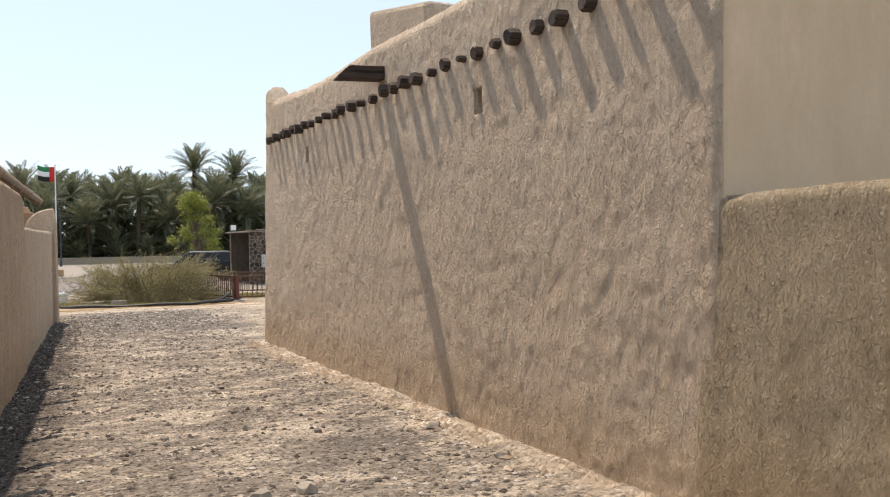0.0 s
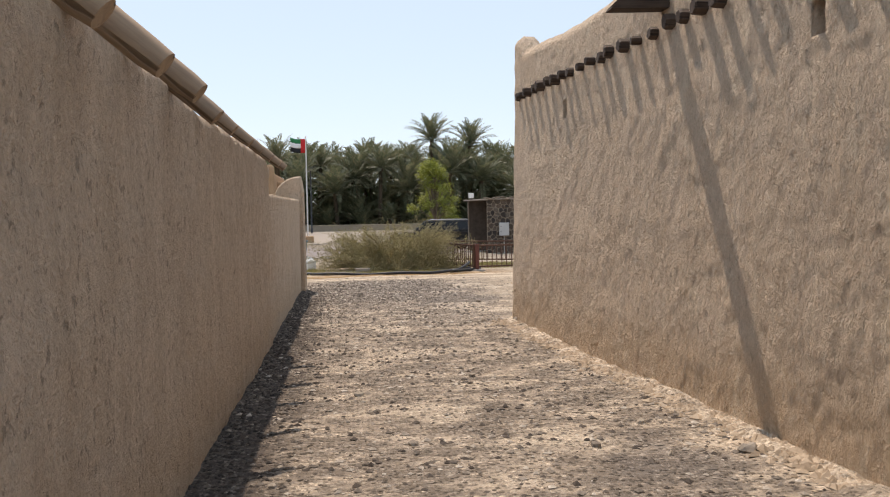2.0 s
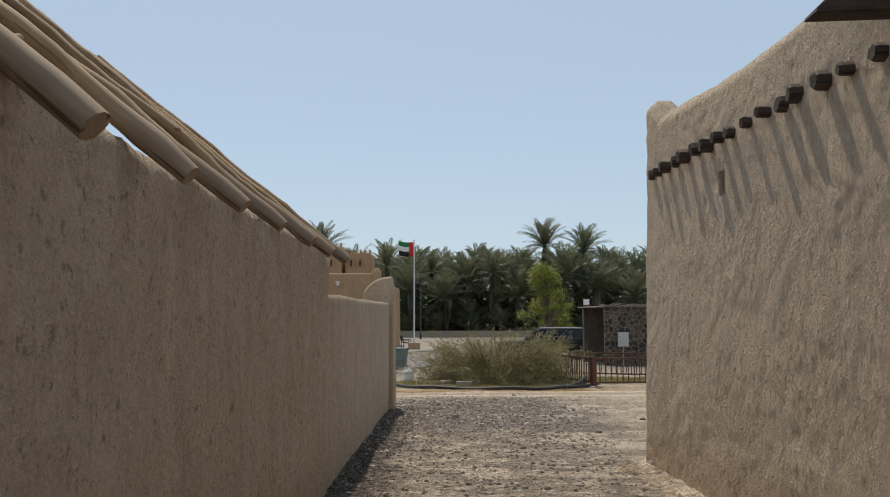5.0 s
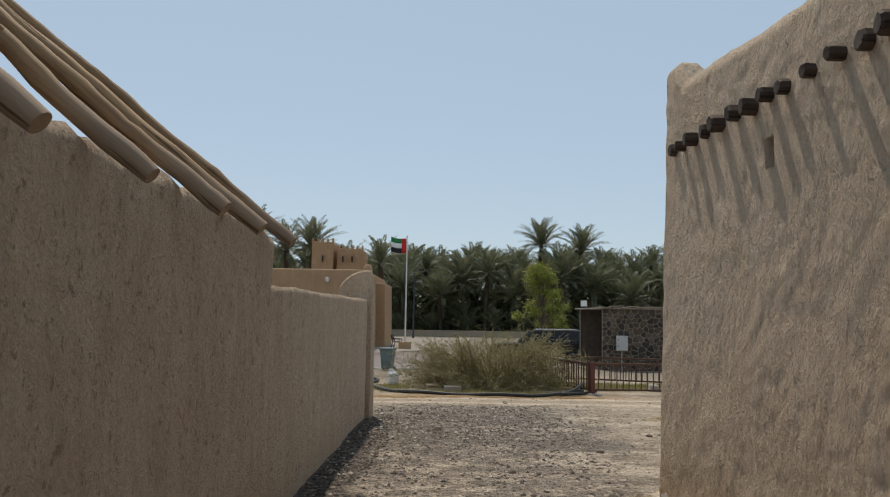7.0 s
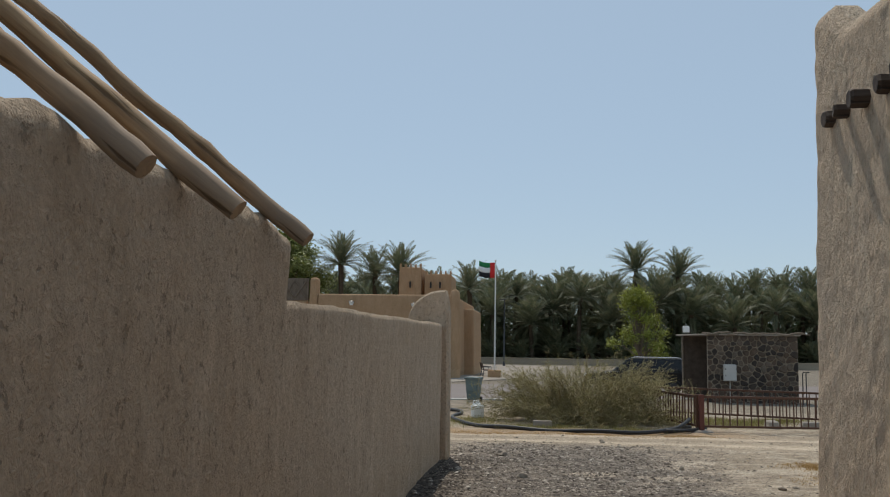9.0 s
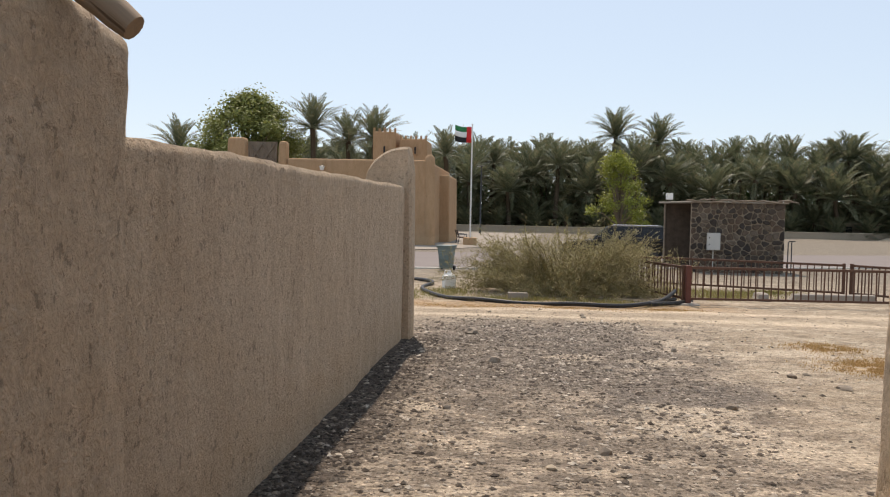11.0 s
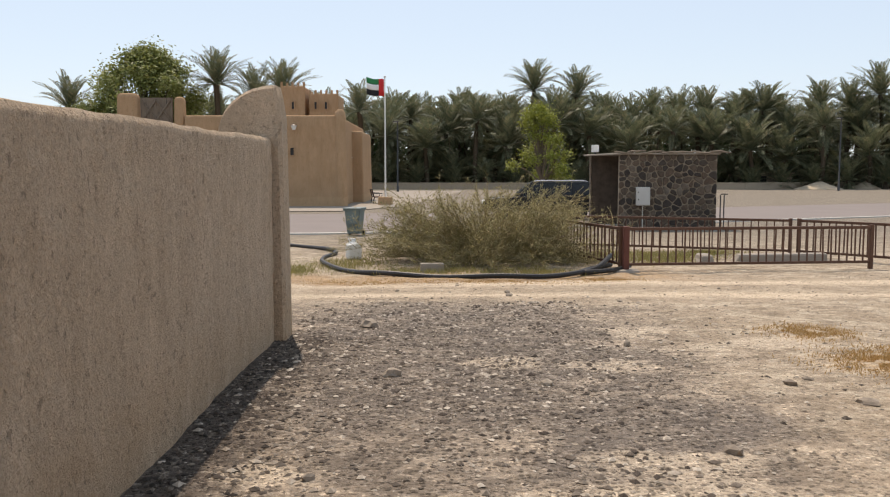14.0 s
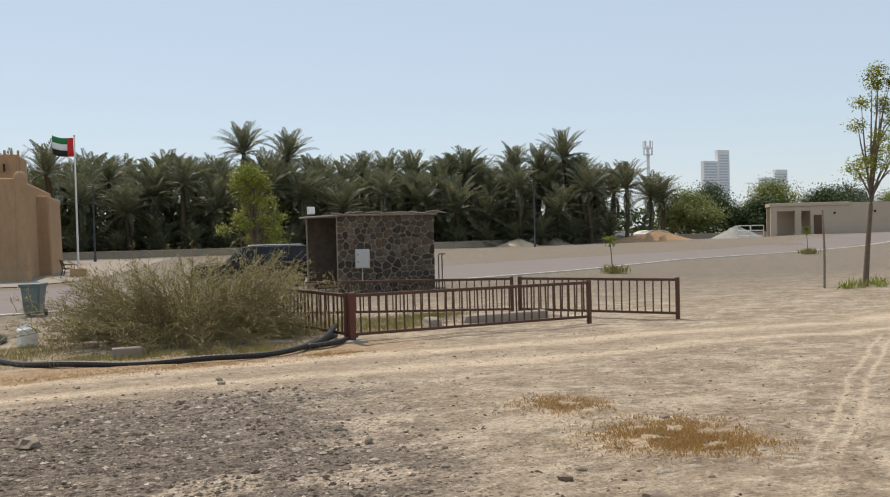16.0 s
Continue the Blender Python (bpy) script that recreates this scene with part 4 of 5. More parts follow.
def rubble(length, height, cell, seed):
    """Uneven polygons that share a wall face between them, as random rubble does; yields each outline about its middle."""
    rng = random.Random(seed)
    seeds = []
    nz, nx = int(height / (cell * 0.82)), int(length / cell)
    for j in range(nz):
        for i in range(nx):
            if rng.random() < 0.88:
                seeds.append(((i + 0.5 + (0.25 if j % 2 else -0.25) + rng.uniform(-0.4, 0.4)) * length / nx, (j + 0.5 + rng.uniform(-0.38, 0.38)) * height / nz))
    for sx, sz in seeds:
        poly = [(0.0, 0.0), (length, 0.0), (length, height), (0.0, height)]
        for ox, oz in seeds:
            dx, dz = ox - sx, oz - sz
            if (dx == 0 and dz == 0) or dx * dx + dz * dz > (3.5 * cell) ** 2:
                continue
            limit = dx * (sx + ox) / 2 + dz * (sz + oz) / 2 - rng.uniform(0.009, 0.02) * math.hypot(dx, dz)
            cut = []
            for (ax, az), (bx, bz) in zip(poly, poly[1:] + poly[:1]):
                da, db = ax * dx + az * dz - limit, bx * dx + bz * dz - limit
                if da <= 0:
                    cut.append((ax, az))
                if da * db < 0:
                    t = da / (da - db)
                    cut.append((ax + (bx - ax) * t, az + (bz - az) * t))
            poly = cut
            if not poly:
                break
        if len(poly) < 3:
            continue
        # knock off the sharp corners
        soft = []
        for p, q in zip(poly, poly[1:] + poly[:1]):
            soft += [(p[0] * 0.78 + q[0] * 0.22, p[1] * 0.78 + q[1] * 0.22), (p[0] * 0.22 + q[0] * 0.78, p[1] * 0.22 + q[1] * 0.78)]
        yield soft, rng.uniform(0.015, 0.05)


def lay_stones(length, height, cell, seed, m, parent):
    for pts, proud in rubble(length, height, cell, seed):
        n = len(pts)
        cx, cz = sum(p[0] for p in pts) / n, sum(p[1] for p in pts) / n
        bm = bmesh.new()
        back = [bm.verts.new((x - cx, 0.03, z - cz)) for x, z in pts]
        mid = [bm.verts.new(((x - cx) * 0.98, -proud * 0.6, (z - cz) * 0.98)) for x, z in pts]
        face = [bm.verts.new(((x - cx) * 0.8, -proud + rough(x, z, seed, 0.03, 7), (z - cz) * 0.8)) for x, z in pts]
        for a, b in ((back, mid), (mid, face)):
            for j in range(n):
                bm.faces.new((a[j], a[(j + 1) % n], b[(j + 1) % n], b[j]))
        bm.faces.new(face)
        part("stone", bm, M_STONE, parent, at=m @ pose(cx, 0, cz))


light = thing("flood_light", "white flood light on the hut roof edge", "flood light", HUT @ pose(-0.62, 2.3, 2.66, 0, 0, 20))
part("housing", boxed(-0.13, -0.06, 0.1, 0.13, 0.06, 0.36, 0.02), M_WHITE, light)
part("glass", boxed(-0.1, -0.075, 0.13, 0.1, -0.062, 0.33), M_JUG, light)
part("bracket", boxed(-0.02, -0.02, 0.0, 0.02, 0.02, 0.1), M_STEEL, light)
eb = thing("electric_box", "off-white metal electric cabinet fixed to the hut wall", "electric box", HUT @ pose(0.78, -0.05, 0.92))
part("cabinet", boxed(-0.23, -0.16, 0, 0.23, 0, 0.62, 0.012), M_GREYBOX, eb)
part("door", boxed(-0.2, -0.175, 0.03, 0.2, -0.163, 0.59, 0.005), M_GREYBOX, eb)
for z in (0.18, 0.42):
    part("lock", boxed(-0.17, -0.19, z, -0.14, -0.176, z + 0.05), M_BLACK, eb)
part("conduit", tube(bmesh.new(), [(0, -0.06, 0), (0, -0.06, -0.6), (0.02, -0.03, -1.0)], 0.018, 6), M_KERB, eb)
for x in (3.38, 3.5):
    pp = thing("water_pipe", "thin upright pipe beside the stone hut", "pipe", HUT @ pose(x, 0.1, 0), group="hut pipes")
    part("riser", tube(bmesh.new(), [(0, 0, -0.1), (0, 0, 1.25), (0.03, 0, 1.3), (0.12, 0, 1.3)], 0.02, 6), M_STEEL, pp)

# ---- fence ----
POST = [(4.25, 23.62), (9.2, 24.15), (11.0, 23.75), (8.65, 26.5), (2.75, 28.9)]


def fence_run(a, b, first_red=False):
    a, b = Vector(a), Vector(b)
    L = (b - a).length
    ang = math.degrees(math.atan2(b.y - a.y, b.x - a.x))
    f = thing("railing", "rusty brown steel railing round the culvert", "railing", pose(a.x, a.y, ground_z(a.x, a.y), 0, 0, ang), group="culvert railings")
    slope = (ground_z(b.x, b.y) - ground_z(a.x, a.y)) / L
    for z, r in ((0.81, 0.028), (0.13, 0.025)):
        part("rail", boxed(0, -r, z - r, L, r, z + r, 0.006), M_RUST, f, at=pose(0, 0, 0, 0, -math.degrees(math.atan(slope)), 0))
    n = int(L / 0.165)
    bar = mesh_of(boxed(-0.012, -0.012, 0.15, 0.012, 0.012, 0.79), "bar", M_RUST)
    for i in range(1, n):
        ob = new("bar", bar)
        ob.parent = f
        ob.matrix_basis = pose(L * i / n, 0, slope * L * i / n, random.uniform(-1, 1), random.uniform(-1, 1), 0)
    for x, red in ((0, first_red), (L, False)):
        w = 0.055 if red else 0.038
        part("post", boxed(x - w, -w, -0.25, x + w, w, 0.86, 0.008), M_REDPOST if red else M_RUST, f, "red-oxide painted post" if red else "")


fence_run(POST[0], POST[1], True)
fence_run((8.72, 26.44), POST[2])
fence_run((2.82, 28.87), (8.55, 26.5))
fence_run((4.18, 23.75), (2.78, 28.75))

culvert = thing("culvert", "grey concrete culvert headwall inside the railing", "culvert", pose(0, 0, -0.2))
bm = boxed(6.75, 25.3, -0.3, 9.0, 25.55, 0.22, 0.04)
for v in bm.verts:
    v.co.y += (v.co.x - 6.75) * 0.12
    if v.co.z > 0 and v.co.x < 7:
        v.co.x += 0.25
part("headwall", bm, M_CONC, culvert)
bm = boxed(5.85, 24.75, -0.3, 6.5, 25.3, 0.26, 0.1)
for v in bm.verts:
    if v.co.z > 0:
        v.co.x = 6.18 + (v.co.x - 6.18) * 0.4
part("buttress", bm, M_CONC, culvert)
part("footing", boxed(3.98, 23.42, -0.2, 4.5, 23.9, 0.1, 0.05), M_CONC, culvert, "rough concrete post footing")

# ---- planting bed: pipe, jug, block, bin ----
hose = thing("irrigation_pipe", "thick black ribbed pipe laid round the planting bed", "pipe")
course = [(-3.9, 29.6), (-3.2, 29.1), (-2.4, 28.4), (-1.75, 27.2), (-1.85, 25.9), (-1.65, 24.6), (-1.05, 23.4), (-0.35, 22.75), (0.5, 22.35), (1.4, 22.2), (2.3, 22.3), (3.1, 22.75), (3.7, 23.5), (4.1, 24.3)]


def spline(pts, n):
    out = []
    for i in range(len(pts) - 1):
        p0, p1, p2, p3 = (Vector(pts[max(0, min(len(pts) - 1, i + k))]) for k in (-1, 0, 1, 2))
        for j in range(n):
            t = j / n
            out.append(0.5 * (2 * p1 + (p2 - p0) * t + (2 * p0 - 5 * p1 + 4 * p2 - p3) * t * t + (3 * p1 - p0 - 3 * p2 + p3) * t ** 3))
    return out + [Vector(pts[-1])]


path = spline(course, 26)
bm = bmesh.new()
tube(bm, [(p.x, p.y, ground_z(p.x, p.y) + 0.045 + 0.2 * smoothstep(300, 337, i) + 0.015 * math.sin(i * 0.11)) for i, p in enumerate(path)], [0.045 if i % 2 else 0.049 for i in range(len(path))], 8)
part("pipe", bm, M_BLACK, hose)
bm = bmesh.new()
tail = spline([(4.1, 24.35), (3.5, 23.45), (3.35, 23.0), (3.9, 23.3), (4.4, 24.0)], 14)
tube(bm, [(p.x, p.y, ground_z(p.x, p.y) + 0.05) for p in tail], [0.045 if i % 2 else 0.049 for i in range(len(tail))], 8)
part("pipe_end", bm, M_BLACK, hose)

jug = thing("water_jug", "cloudy white plastic water jug standing in the bed", "jug", on(-1.2, 25.95, 0, 20))
bm = boxed(-0.16, -0.13, 0, 0.16, 0.13, 0.34, 0.04)
part("body", bm, M_JUG, jug)
part("shoulder", tube(bmesh.new(), [(0, 0, 0.33), (0, 0, 0.39), (0, 0, 0.41)], [0.13, 0.07, 0.05], 12), M_JUG, jug)
part("cap", tube(bmesh.new(), [(0, 0, 0.41), (0, 0, 0.45)], 0.045, 10), M_WHITE, jug)
part("handle", tube(bmesh.new(), [(-0.12, 0, 0.34), (-0.1, 0, 0.45), (-0.03, 0, 0.44)], 0.02, 6), M_JUG, jug)

bl = tagged(part("concrete_block", boxed(-0.22, -0.1, 0, 0.22, 0.1, 0.19, 0.015), M_CONC, at=on(0.55, 23.35, -0.01, 4)), "grey concrete block lying at the edge of the bed", "block")

bin_ = thing("wheelie_bin", "teal plastic wheeled rubbish bin at the roadside", "bin", on(-1.92, 33.1, 0.0, -12) @ Matrix.Diagonal((0.82, 0.82, 0.8, 1)))
bm = bmesh.new()
b0 = [(-0.22, -0.26), (0.22, -0.26), (0.22, 0.24), (-0.22, 0.24)]
lo_ = [bm.verts.new((x, y, 0.08)) for x, y in b0]
hi_ = [bm.verts.new((x * 1.32, y * 1.32, 0.98)) for x, y in b0]
for j in range(4):
    bm.faces.new((lo_[j], lo_[(j + 1) % 4], hi_[(j + 1) % 4], hi_[j]))
bm.faces.new(lo_[::-1])
bm.faces.new(hi_)
bmesh.ops.bevel(bm, geom=list(bm.edges), offset=0.03, segments=2, affect="EDGES")
part("body", bm, M_BIN, bin_)
part("rim", boxed(-0.32, -0.37, 0.94, 0.32, 0.34, 0.99, 0.012), M_BIN, bin_)
bm = boxed(-0.33, -0.4, 0.99, 0.33, 0.36, 1.05, 0.02)
for v in bm.verts:
    v.co.z += 0.03 * (1 - (v.co.y / 0.4) ** 2) if v.co.z > 1.02 else 0
part("lid", bm, M_BIN, bin_)
part("handle", tube(bmesh.new(), [(-0.25, 0.4, 0.97), (0.25, 0.4, 0.97)], 0.02, 8), M_BIN, bin_)
part("panel", boxed(-0.2, -0.345, 0.45, 0.2, -0.305, 0.75, 0.01, ), M_BIN, bin_)
for x in (-0.27, 0.27):
    part("wheel", tube(bmesh.new(), [(x - 0.03, 0.24, 0.1), (x + 0.03, 0.24, 0.1)], 0.1, 14), M_TYRE, bin_)
part("axle", tube(bmesh.new(), [(-0.27, 0.24, 0.1), (0.27, 0.24, 0.1)], 0.015, 6), M_STEEL, bin_)

# ---- parked car ----
suv = thing("parked_suv", "black four-wheel-drive car parked behind the stone hut", "car", on(4.75, 42.5, 0.03, 176) @ Matrix.Diagonal((1, 1, 0.88, 1)))
bm = bmesh.new()
sections = []
for y, s in ((-0.92, 0.0), (-0.95, 0.03), (0.95, 0.03), (0.92, 0.0)):
    pts = [(-2.38, 0.38), (-2.42, 0.7), (-2.36, 1.02), (-1.2, 1.12), (0.9, 1.1), (1.25, 1.05), (2.2, 0.98), (2.38, 0.8), (2.4, 0.42)]
    sections.append([bm.verts.new((x, y, z - (0.03 if abs(y) > 0.94 and z > 0.9 else 0))) for x, z in pts])
for a, b in zip(sections, sections[1:]):
    for j in range(len(a)):
        bm.faces.new((a[j], a[(j + 1) % len(a)], b[(j + 1) % len(a)], b[j]))
bm.faces.new(sections[0])
bm.faces.new(sections[-1][::-1])
bmesh.ops.bevel(bm, geom=[e for e in bm.edges if e.calc_face_angle(0) > 0.3], offset=0.035, segments=2, affect="EDGES")
part("body", bm, M_CAR, suv)
bm = bmesh.new()
lowp = [(-2.3, -0.88), (1.15, -0.88), (1.15, 0.88), (-2.3, 0.88)]
upp = [(-2.0, -0.7), (0.45, -0.7), (0.45, 0.7), (-2.0, 0.7)]
lo_ = [bm.verts.new((x, y, 1.06)) for x, y in lowp]
hi_ = [bm.verts.new((x, y, 1.74)) for x, y in upp]
for j in range(4):
    bm.faces.new((lo_[j], lo_[(j + 1) % 4], hi_[(j + 1) % 4], hi_[j]))
bm.faces.new(hi_)
bm.faces.new(lo_[::-1])
bmesh.ops.bevel(bm, geom=list(bm.edges), offset=0.05, segments=2, affect="EDGES")
part("cabin", bm, M_CAR, suv)


def pane(name, quad, off, glass=M_GLASS):
    bm = bmesh.new()
    q = [Vector(p) for p in quad]
    n = (q[1] - q[0]).cross(q[3] - q[0]).normalized()
    n = n if n.dot(Vector(off)) > 0 else -n
    vs = [bm.verts.new(p + n * 0.006) for p in q] + [bm.verts.new(p - n * 0.02) for p in q]
    for f in ((0, 1, 2, 3), (7, 6, 5, 4), (0, 4, 5, 1), (1, 5, 6, 2), (2, 6, 7, 3), (3, 7, 4, 0)):
        bm.faces.new([vs[i] for i in f])
    part(name, bm, glass, suv)


for s in (-1, 1):
    for x0, x1, u0, u1 in ((-2.1, -1.3, -1.88, -1.28), (-1.22, -0.25, -1.2, -0.28), (-0.17, 0.85, -0.2, 0.36)):
        pane("side_window", [(x0, s * 0.872, 1.12), (x1, s * 0.872, 1.12), (u1, s * 0.735, 1.64), (u0, s * 0.735, 1.64)], (0, s, 0.3))
pane("windscreen", [(1.12, -0.78, 1.11), (1.12, 0.78, 1.11), (0.53, 0.64, 1.68), (0.53, -0.64, 1.68)], (1, 0, 0.5), M_SKYSCREEN)
pane("rear_window", [(-2.26, -0.78, 1.12), (-2.26, 0.78, 1.12), (-2.05, 0.64, 1.66), (-2.05, -0.64, 1.66)], (-1, 0, 0.2))
for x in (-1.45, 1.5):
    for s in (-1, 1):
        w = part("wheel", tube(bmesh.new(), [(x, s * 0.72, 0.36), (x, s * 0.75, 0.36), (x, s * 0.93, 0.36), (x, s * 0.96, 0.36)], [0.32, 0.36, 0.36, 0.32], 20), M_TYRE, suv)
        part("rim", tube(bmesh.new(), [(x, s * 0.955, 0.36), (x, s * 0.968, 0.36)], [0.23, 0.2], 14), M_STEEL, w)
for s in (-1, 1):
    part("headlight", boxed(2.33, s * 0.78 - 0.14, 0.74, 2.42, s * 0.78 + 0.14, 0.9, 0.02), M_JUG, suv)
    part("roof_rail", tube(bmesh.new(), [(-1.8, s * 0.62, 1.75), (-1.75, s * 0.62, 1.8), (0.2, s * 0.62, 1.8), (0.3, s * 0.62, 1.74)], 0.018, 6), M_CHROME, suv)
    part("mirror", boxed(0.75, s * 1.02 - 0.09, 1.08, 0.9, s * 1.02 + 0.09, 1.24, 0.03), M_CAR, suv)
part("bumper", boxed(2.36, -0.88, 0.36, 2.47, 0.88, 0.6, 0.03), M_BLACK, suv)


# ---- plants ----
def quad_leaf(bm, p, d, n, length, width):
    """A pointed leaf from p along d, lying across n."""
    side = d.cross(n)
    side = side.normalized() if side.length > 1e-4 else d.orthogonal().normalized()
    a, b = bm.verts.new(p), bm.verts.new(p + d * length)
    m = p + d * length * 0.45
    c, e = bm.verts.new(m + side * width / 2), bm.verts.new(m - side * width / 2)
    bm.faces.new((a, c, b, e))


def palm_crown(seed, fronds, reach, skirt=0.1):
    rng = random.Random(seed)
    bm = bmesh.new()
    for f in range(fronds):
        az = f * 2.39996 + rng.uniform(-0.25, 0.25)
        t = f / fronds
        lift = math.radians(84 - 98 * t + rng.uniform(-10, 10))
        if rng.random() < skirt * t:
            lift = math.radians(rng.uniform(-80, -50))
        L = reach * (0.72 + 0.28 * math.sin(math.pi * min(1, t + 0.15))) * rng.uniform(0.88, 1.08)
        out = Vector((math.cos(az), math.sin(az), 0))
        p = Vector((0, 0, 0))
        e = lift
        segs = 9
        rach = [p.copy()]
        twist = rng.uniform(-0.5, 0.5)
        for i in range(segs):
            d = out * math.cos(e) + Vector((0, 0, 1)) * math.sin(e)
            p = p + d * L / segs
            rach.append(p.copy())
            e -= math.radians(rng.uniform(4.0, 8.5) * (0.3 + 1.15 * i / segs))
            side = d.cross(Vector((0, 0, 1)))
            side = side.normalized() if side.length > 0.1 else out.cross(Vector((0, 0, 1)))
            up = side.cross(d)
            if i < 1:
                continue
            for h in (0.17, 0.5, 0.83):
                q = rach[-2].lerp(rach[-1], h)
                ll = 0.185 * reach * (0.35 + 0.65 * math.sin(math.pi * min(1, (i + h) / segs * 0.9 + 0.12)))
                for s in (-1, 1):
                    ld = (side * s * 0.72 + d * 0.8 + up * (0.3 + twist * s * 0.3) + Vector((rng.uniform(-0.12, 0.12), rng.uniform(-0.12, 0.12), -0.12))).normalized()
                    quad_leaf(bm, q, ld, up, ll * rng.uniform(0.85, 1.1), 0.024 * reach)
        tube(bm, rach[::3], [0.035, 0.028, 0.02, 0.008], 4, cap=False)
    return bm


PALM_TYPES = []
random.seed(3)
for i, (n, r) in enumerate(((44, 3.9), (52, 4.2), (40, 3.8), (48, 4.4))):
    PALM_TYPES.append(mesh_of(palm_crown(40 + i, n, r), "crown", M_PALM))
TRUNKS = []
for i in range(3):
    pts = [(0.12 * math.sin(j * 0.5 + i), 0.12 * math.cos(j * 0.4 + i * 2) - 0.12, j) for j in range(11)]
    bm = tube(bmesh.new(), pts, [0.30 - 0.008 * j + (0.04 if j == 0 else 0) + (0.06 if j > 9 else 0) + 0.02 * (j % 2) for j in range(11)], 9)
    TRUNKS.append(mesh_of(bm, "trunk", M_TRUNK))


def palm(x, y, top, kind, turn, size=1.0, label="tall date palm with arching grey-green fronds", group="date palm grove"):
    trunk_h = max(0.5, top - 3.0 * size)
    p = thing("date_palm", label, "palm tree", pose(x, y, ground_z(x, y) - 0.05, random.uniform(-3, 3), random.uniform(-3, 3), turn), group=group)
    t = new("trunk", TRUNKS[kind % 3])
    t.parent = p
    t.matrix_basis = Matrix.Diagonal((1, 1, trunk_h / 10, 1))
    c = new("crown", PALM_TYPES[kind % 4])
    c.parent = p
    tipx, tipy = 0.12 * math.sin(5 + kind % 3), 0.12 * math.cos(4 + (kind % 3) * 2) - 0.12
    c.matrix_basis = Matrix.Translation((tipx, tipy, trunk_h)) @ Matrix.Diagonal((size, size, size, 1))


# palms that stand out
for x, y, h, s in ((12.4, 118, 15.6, 1.05), (16.9, 118.5, 14.9, 1.05), (57.2, 118, 15.4, 1.15), (53.6, 120, 13.6, 1.05), (49.0, 117, 13.9, 1.2), (65.3, 124, 11.4, 1.25), (74.0, 124, 10.2, 1.2), (77.5, 125, 10.0, 1.15), (70.5, 133, 9.4, 1.1), (61.5, 131, 9.6, 1.1), (81.5, 132, 9.0, 1.1), (-33.6, 86, 10.8, 1.0), (-19.5, 85, 12.9, 1.0), (-16.6, 88, 11.9, 0.95), (-13.3, 86, 12.0, 1.0), (-7.5, 92, 10.8, 0.95), (41.7, 118, 13.2, 1.1)):
    palm(x, y, h, random.randrange(12), random.uniform(0, 360), s)
# the grove behind the boundary wall
for row, y in enumerate((112.5, 117, 122.5, 128, 134, 141, 149)):
    x = -48.0 + row * 1.7
    while x < (58 if row < 2 else 62):
        x += random.uniform(3.6, 6.0)
        h = random.uniform(7.4, 11.6) if row < 2 else random.uniform(10.2, 13.6)
        palm(x, y + random.uniform(-1.8, 1.8), h, random.randrange(12), random.uniform(0, 360), random.uniform(0.95, 1.35))
# suckers and young palms fill the floor of the grove
for row, y in enumerate((115, 120, 126, 133, 141)):
    x = -46.0 + row
    while x < 60:
        x += random.uniform(3.0, 4.8)
        palm(x, y + random.uniform(-1.5, 1.5), random.uniform(3.0, 5.4), random.randrange(12), random.uniform(0, 360), random.uniform(0.8, 1.1), "young bushy date palm under the taller palms", "young palms")
# leafy depth of the grove
rng = random.Random(77)
bm = bmesh.new()
for i in range(15000):
    x = rng.uniform(-62, 66)
    p = Vector((x, rng.uniform(146, 156), rng.uniform(-0.3, 7.5) + 1.2 * noise.noise(Vector((x * 0.2, 0, 0)))))
    quad_leaf(bm, p, Vector((rng.uniform(-1, 1), rng.uniform(-1, 1), rng.uniform(-0.5, 1))).normalized(), Vector((rng.uniform(-1, 1), -1, rng.uniform(-1, 1))).normalized(), rng.uniform(0.9, 1.9), rng.uniform(0.3, 0.6))
for i in range(5000):
    x = rng.uniform(52, 125)
    p = Vector((x, rng.uniform(140, 148), rng.uniform(-0.3, 4.6) + 1.0 * noise.noise(Vector((x * 0.3, 0, 4)))))
    quad_leaf(bm, p, Vector((rng.uniform(-1, 1), rng.uniform(-1, 1), rng.uniform(-0.5, 1))).normalized(), Vector((rng.uniform(-1, 1), -1, rng.uniform(-1, 1))).normalized(), rng.uniform(0.6, 1.3), rng.uniform(0.3, 0.6))
tagged(part("grove_undergrowth", bm, M_DARKLEAF), "dark undergrowth deep in the palm grove", "undergrowth", kind="stuff")
# young palms without a stem along the wall
x = -12.0
while x < 52:
    x += random.uniform(3.0, 5.5)
    palm(x, 110.2 + random.uniform(0, 1.5), random.uniform(2.6, 3.6), random.randrange(12), random.uniform(0, 360), random.uniform(0.62, 0.85), "young bushy date palm at the grove's edge", "young palms")


